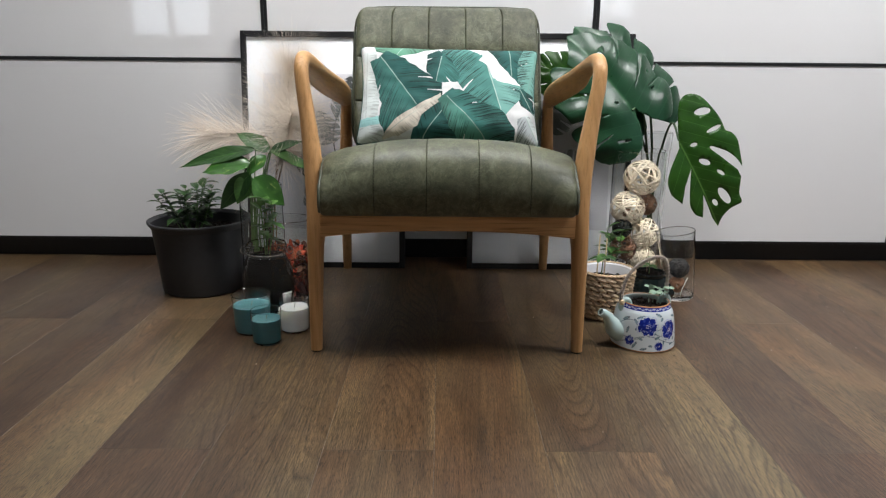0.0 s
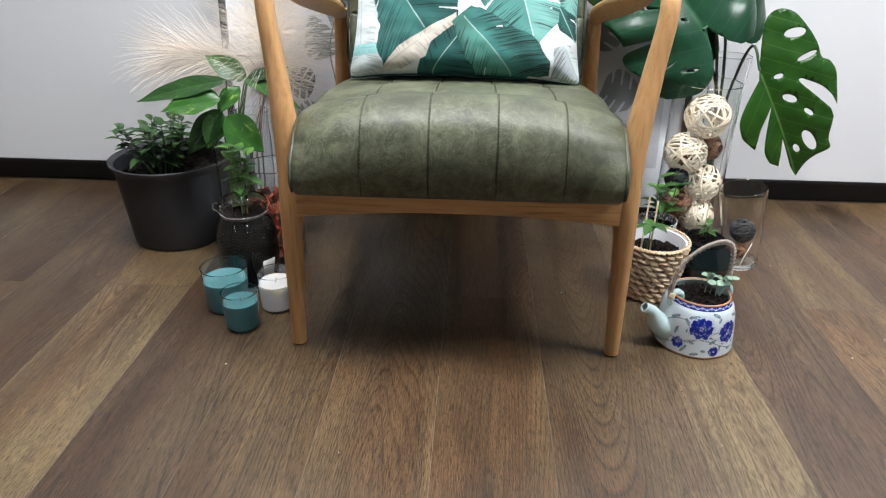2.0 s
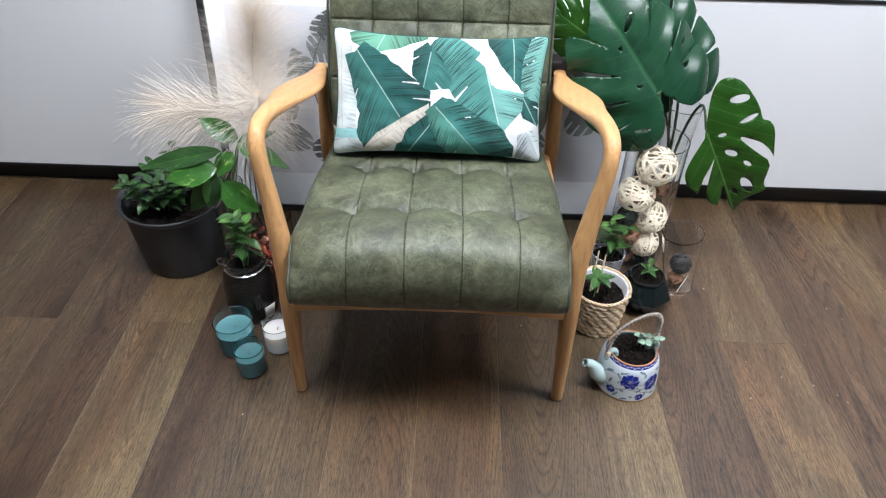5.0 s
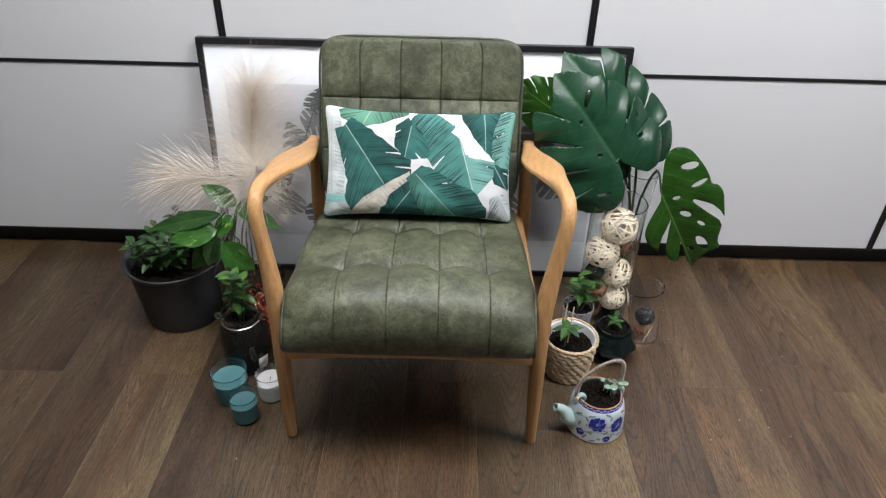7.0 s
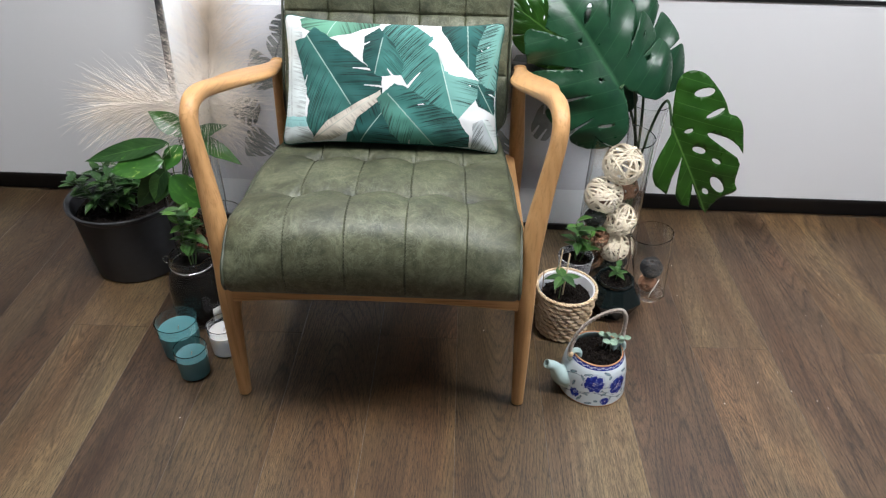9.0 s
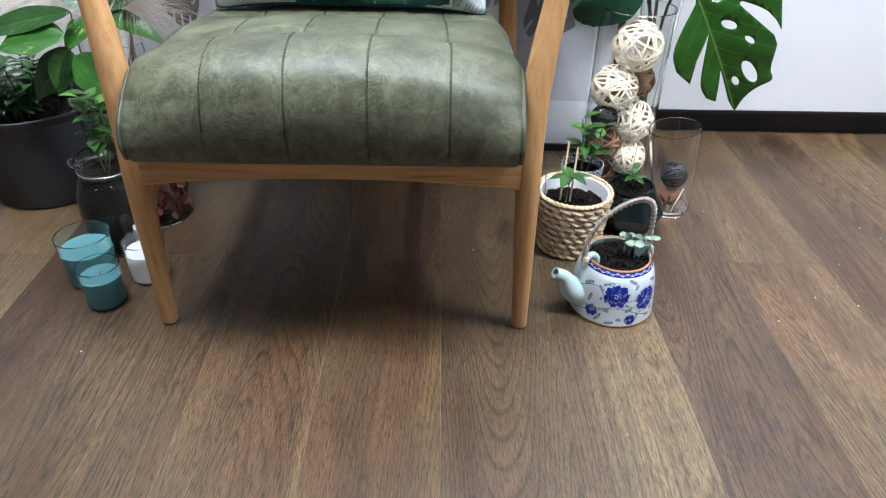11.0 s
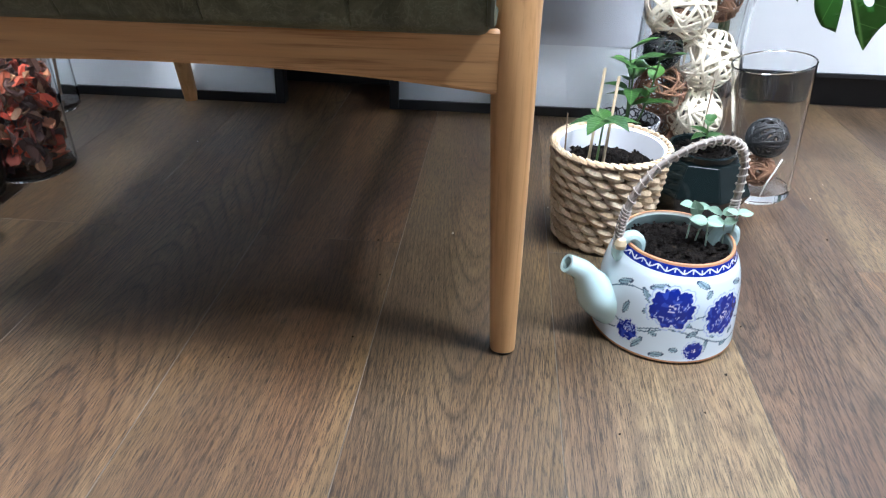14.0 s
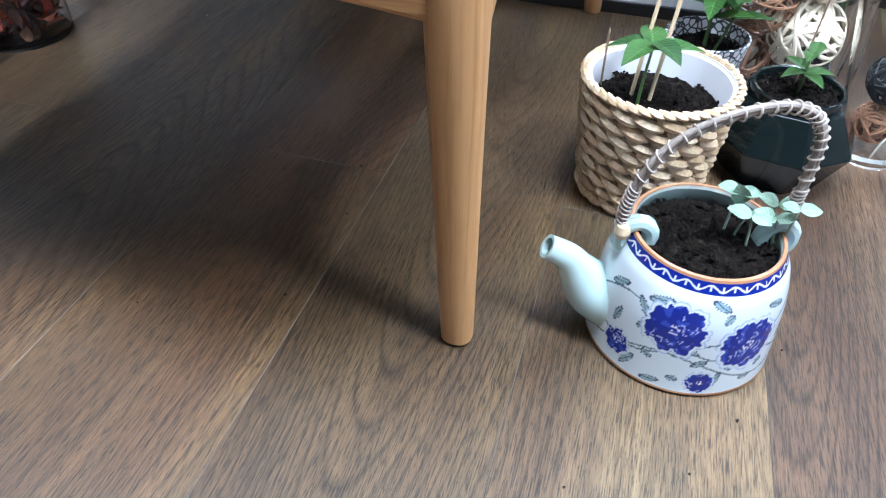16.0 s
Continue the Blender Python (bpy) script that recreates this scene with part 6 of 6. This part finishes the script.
def broad_leaf(L, mat, seed, flip=1.0, sag=0.20):
    """A full-grown leaf along +x: a heart-shaped outline with deep slits between lobes and a few oval holes."""
    r = random.Random(seed)
    # one side of the leaf as lobes from the stalk to the tip: start, crown and end of each lobe, and the foot of the slit behind it
    upper = [(0.0, -0.03), (-0.12, -0.09), (-0.27, -0.20), (-0.28, -0.36), (-0.15, -0.49), (0.02, -0.55), (0.12, -0.53)]
    lobes_u = [[(0.10, -0.30), (0.15, -0.52), (0.30, -0.55), (0.40, -0.50)], [(0.17, -0.16), (0.44, -0.46), (0.60, -0.44), (0.68, -0.36)], [(0.45, -0.17), (0.72, -0.33), (0.80, -0.27), (0.90, -0.20)]]
    lower = [(1.02, 0.0), (0.93, 0.09), (0.84, 0.16), (0.77, 0.24)]
    lobes_l = [[(0.58, 0.14), (0.83, 0.33), (0.76, 0.44), (0.62, 0.50)], [(0.33, 0.19), (0.54, 0.52), (0.40, 0.57), (0.26, 0.56)], [(0.10, 0.23), (0.20, 0.56), (0.07, 0.60), (-0.06, 0.55)], [(-0.08, 0.30), (-0.11, 0.55), (-0.27, 0.50), (-0.37, 0.36), (-0.40, 0.22), (-0.32, 0.09), (-0.18, 0.02), (-0.06, -0.01)]]
    outline = []
    for run in (upper, *lobes_u, [(0.90, -0.20), (0.97, -0.10), (1.02, 0.0)], lower, *lobes_l):
        for x, y in spline(run, 5):
            outline.append((x + r.uniform(-0.004, 0.004), flip * (y + r.uniform(-0.004, 0.004))))
    ovals = [(0.66, -0.10, 0.085, 0.024, -50), (0.52, 0.07, 0.022, 0.012, 30), (0.16, 0.10, 0.024, 0.012, 40), (0.06, -0.34, 0.030, 0.012, -80), (0.24, -0.42, 0.028, 0.009, -60), (-0.20, 0.26, 0.075, 0.012, 60)]
    bm = bmesh.new()

    def ring(points):
        vs = [bm.verts.new((x * L, y * L, 0)) for x, y in points]
        for p, q in zip(vs, vs[1:] + vs[:1]):
            if (p.co - q.co).length > 1e-6:
                bm.edges.new((p, q))

    ring(outline)
    for cx, cy, ra, rb, turn in ovals:
        c, q = math.cos(radians(turn)), math.sin(radians(turn))
        ring([(cx + ra * math.cos(w) * c - rb * math.sin(w) * q, flip * (cy + ra * math.cos(w) * q + rb * math.sin(w) * c)) for w in [2 * math.pi * i / 16 for i in range(16)]])
    bmesh.ops.remove_doubles(bm, verts=bm.verts[:], dist=0.0004)
    bmesh.ops.triangle_fill(bm, edges=bm.edges[:], use_beauty=True)
    for i in range(-14, 36):
        bmesh.ops.bisect_plane(bm, geom=bm.verts[:] + bm.edges[:] + bm.faces[:], plane_co=(i * 0.03 * L, 0, 0), plane_no=(1, 0, 0), dist=1e-6)
    for i in range(-21, 22):
        bmesh.ops.bisect_plane(bm, geom=bm.verts[:] + bm.edges[:] + bm.faces[:], plane_co=(0, i * 0.03 * L, 0), plane_no=(0, 1, 0), dist=1e-6)
    uv = bm.loops.layers.uv.new("UVMap")
    for f in bm.faces:
        if f.normal.z < 0:
            f.normal_flip()
        for lp in f.loops:
            lp[uv].uv = (abs(lp.vert.co.y) * 1.9 / L, lp.vert.co.x / L)
    for v in bm.verts:
        x, y = v.co.x / L, v.co.y / L
        a = abs(y)
        lobe = math.sin(15.5 * (x - 0.55 * a) + (0.8 if y > 0 else 0.0))
        z = 0.30 * a - 0.95 * a * a - sag * (x - 0.25) ** 2 + 0.030 * lobe * min(1.0, 2.6 * a) * a * 2.2
        z += 0.030 * noise.noise(Vector((x * 2.2, y * 2.2, seed)))
        v.co.z = L * z
    me = bpy.data.meshes.new("leaf")
    bm.to_mesh(me)
    bm.free()
    me.materials.append(mat)
    for p in me.polygons:
        p.use_smooth = True
    return me


mp = thing("monstera", SX, SY, 0.0, "glossy green monstera leaves standing in a glass vase", "plant")
MO = Vector((SX, SY, 0))
MONST = [  # base, tip, blade faces, width, material, seed
    ((0.562, 0.535, 0.547), (0.382, 0.600, 0.769), (0.12, -0.9, 0.30), 1.0, M_MONST, 4),
    ((0.612, 0.620, 0.575), (0.420, 0.680, 0.805), (0.20, -0.9, 0.30), 1.0, M_MONST, 9),
    ((0.440, 0.690, 0.600), (0.275, 0.715, 0.705), (0.0, -1, 0.25), 0.9, M_MONST_YOUNG, 6),
    ((0.702, 0.517, 0.460), (0.852, 0.500, 0.206), (0.05, -1, 0.10), 0.66, M_MONST_YOUNG, 12)]
for k, (b, t, face, kw, mat, seed) in enumerate(MONST):
    b, t = Vector(b) - MO, Vector(t) - MO
    lf = put_leaf(holed_leaf((t - b).length, mat) if seed == 12 else broad_leaf((t - b).length, mat, seed, 1.0 if seed == 4 else -0.8) if mat is M_MONST else monstera_mesh((t - b).length, kw, mat, seed, *(((0.003, 0.010), (0.5, 0.82)) if mat is M_MONST else ((0.006, 0.014), (0.45, 0.72)))), mp, b, t - b, face)
    lf["label"] = "split and holed dark green leaf" if mat is M_MONST else "young bright green split leaf"
    md = lf.modifiers.new("thick", "SOLIDIFY")
    md.thickness = 0.0008
    foot = Vector((0.012 * math.cos(k * 1.7), 0.012 * math.sin(k * 1.7), 0.03))
    lip = Vector((0.036 * (1 if b.x > 0 else -1) * min(1, abs(b.x) * 9), -0.02, 0.46))
    mid = (lip + b) / 2 + Vector((0, 0.0, 0.05))
    stem(mp, [foot, foot * 0.5 + Vector((0, 0, 0.2)), lip * 0.9, mid, b], 0.0046, M_STEM_DARK, "petiole")

# ---- crumbs on the floor ----
r9 = random.Random(21)
vs, fs = [], []
for k in range(46):
    x, y = (r9.uniform(0.70, 1.25), r9.uniform(0.0, 0.60)) if k < 20 else (r9.uniform(-0.5, 0.6), r9.uniform(-0.4, 0.55))
    s = r9.uniform(0.0007, 0.0018)
    o = len(vs)
    vs += [(x - s, y, 0.0), (x, y - s * 1.4, 0.0), (x + s, y + s * 0.3, 0.0), (x, y + s, 0.0), (x + s * 0.2, y, s * 1.2)]
    fs += [(o, o + 1, o + 4), (o + 1, o + 2, o + 4), (o + 2, o + 3, o + 4), (o + 3, o, o + 4), (o + 3, o + 2, o + 1, o)]
me = bpy.data.meshes.new("crumbs")
me.from_pydata(vs, [], fs)
n = Nodes("crumbs", 0.9)
gi = n.add("NewGeometry")
n.color(n.ramp(gi.outputs["Random Per Island"], [(0.45, (0.02, 0.015, 0.01)), (0.55, (0.6, 0.55, 0.48))]))
me.materials.append(n.m)
tagged(new("crumbs", me), "scattered soil crumbs and pale dust on the planks", "crumbs", kind="stuff")

# ---- floor planks ----
M_BEVEL = simple("worn_pale_plank_edge", (0.115, 0.092, 0.070), 0.55, vary=0.5, scale=14)


def plank_mesh(length):
    bm = boxed((GAPW, GAPW, -0.006), (PW - GAPW, length - GAPW, 0.0))
    top = [e for e in bm.edges if all(v.co.z > -0.001 for v in e.verts)]
    bmesh.ops.bevel(bm, geom=top, offset=0.0005, segments=1, affect="EDGES")
    me = bpy.data.meshes.new("plank")
    bm.to_mesh(me)
    bm.free()
    me.materials.append(M_FLOOR)
    me.materials.append(M_BEVEL)
    for p in me.polygons:
        if 0.2 < p.normal.z < 0.95:
            p.material_index = 1
    return me


PLANKS = {}
# tone of each row of planks beside the chair, from pale tan to plum brown
TONES = {-7: (0.95, 0.9, 0.9), -6: (0.75, 0.7, 0.72), -5: (0.72, 0.66, 0.66), -4: (1.24, 1.22, 1.16), -3: (0.78, 0.70, 0.70), -2: (1.06, 1.00, 0.88), -1: (0.86, 0.79, 0.70),
         0: (0.82, 0.69, 0.57), 1: (0.90, 0.83, 0.74), 2: (1.26, 1.27, 1.24), 3: (0.80, 0.70, 0.72), 4: (1.02, 0.96, 0.92), 5: (0.80, 0.71, 0.72), 6: (1.15, 1.05, 0.98), 7: (0.85, 0.76, 0.74)}
tone_rng = random.Random(4)
first = int(math.floor((X0 - PX) / PW))
for k in range(first + 1, int((X1 - PX) / PW)):
    x = PX + k * PW
    start = (0.208 if k % 2 == 0 else -0.442)
    y = start - PL * 4
    while y < 0.90:
        a, b = max(y, Y0), min(y + PL, 0.90)
        y += PL
        if b - a < 0.02:
            continue
        key = round(b - a, 3)
        if key not in PLANKS:
            PLANKS[key] = plank_mesh(b - a)
        ob = new("plank", PLANKS[key])
        ob.location, ob.parent = (x, a, 0.0), floor
        k0 = tone_rng.uniform(0.9, 1.1)
        base = TONES.get(k) or TONES[tone_rng.randrange(-7, 8)]
        ob.color = (base[0] * k0, base[1] * k0, base[2] * k0, 1)
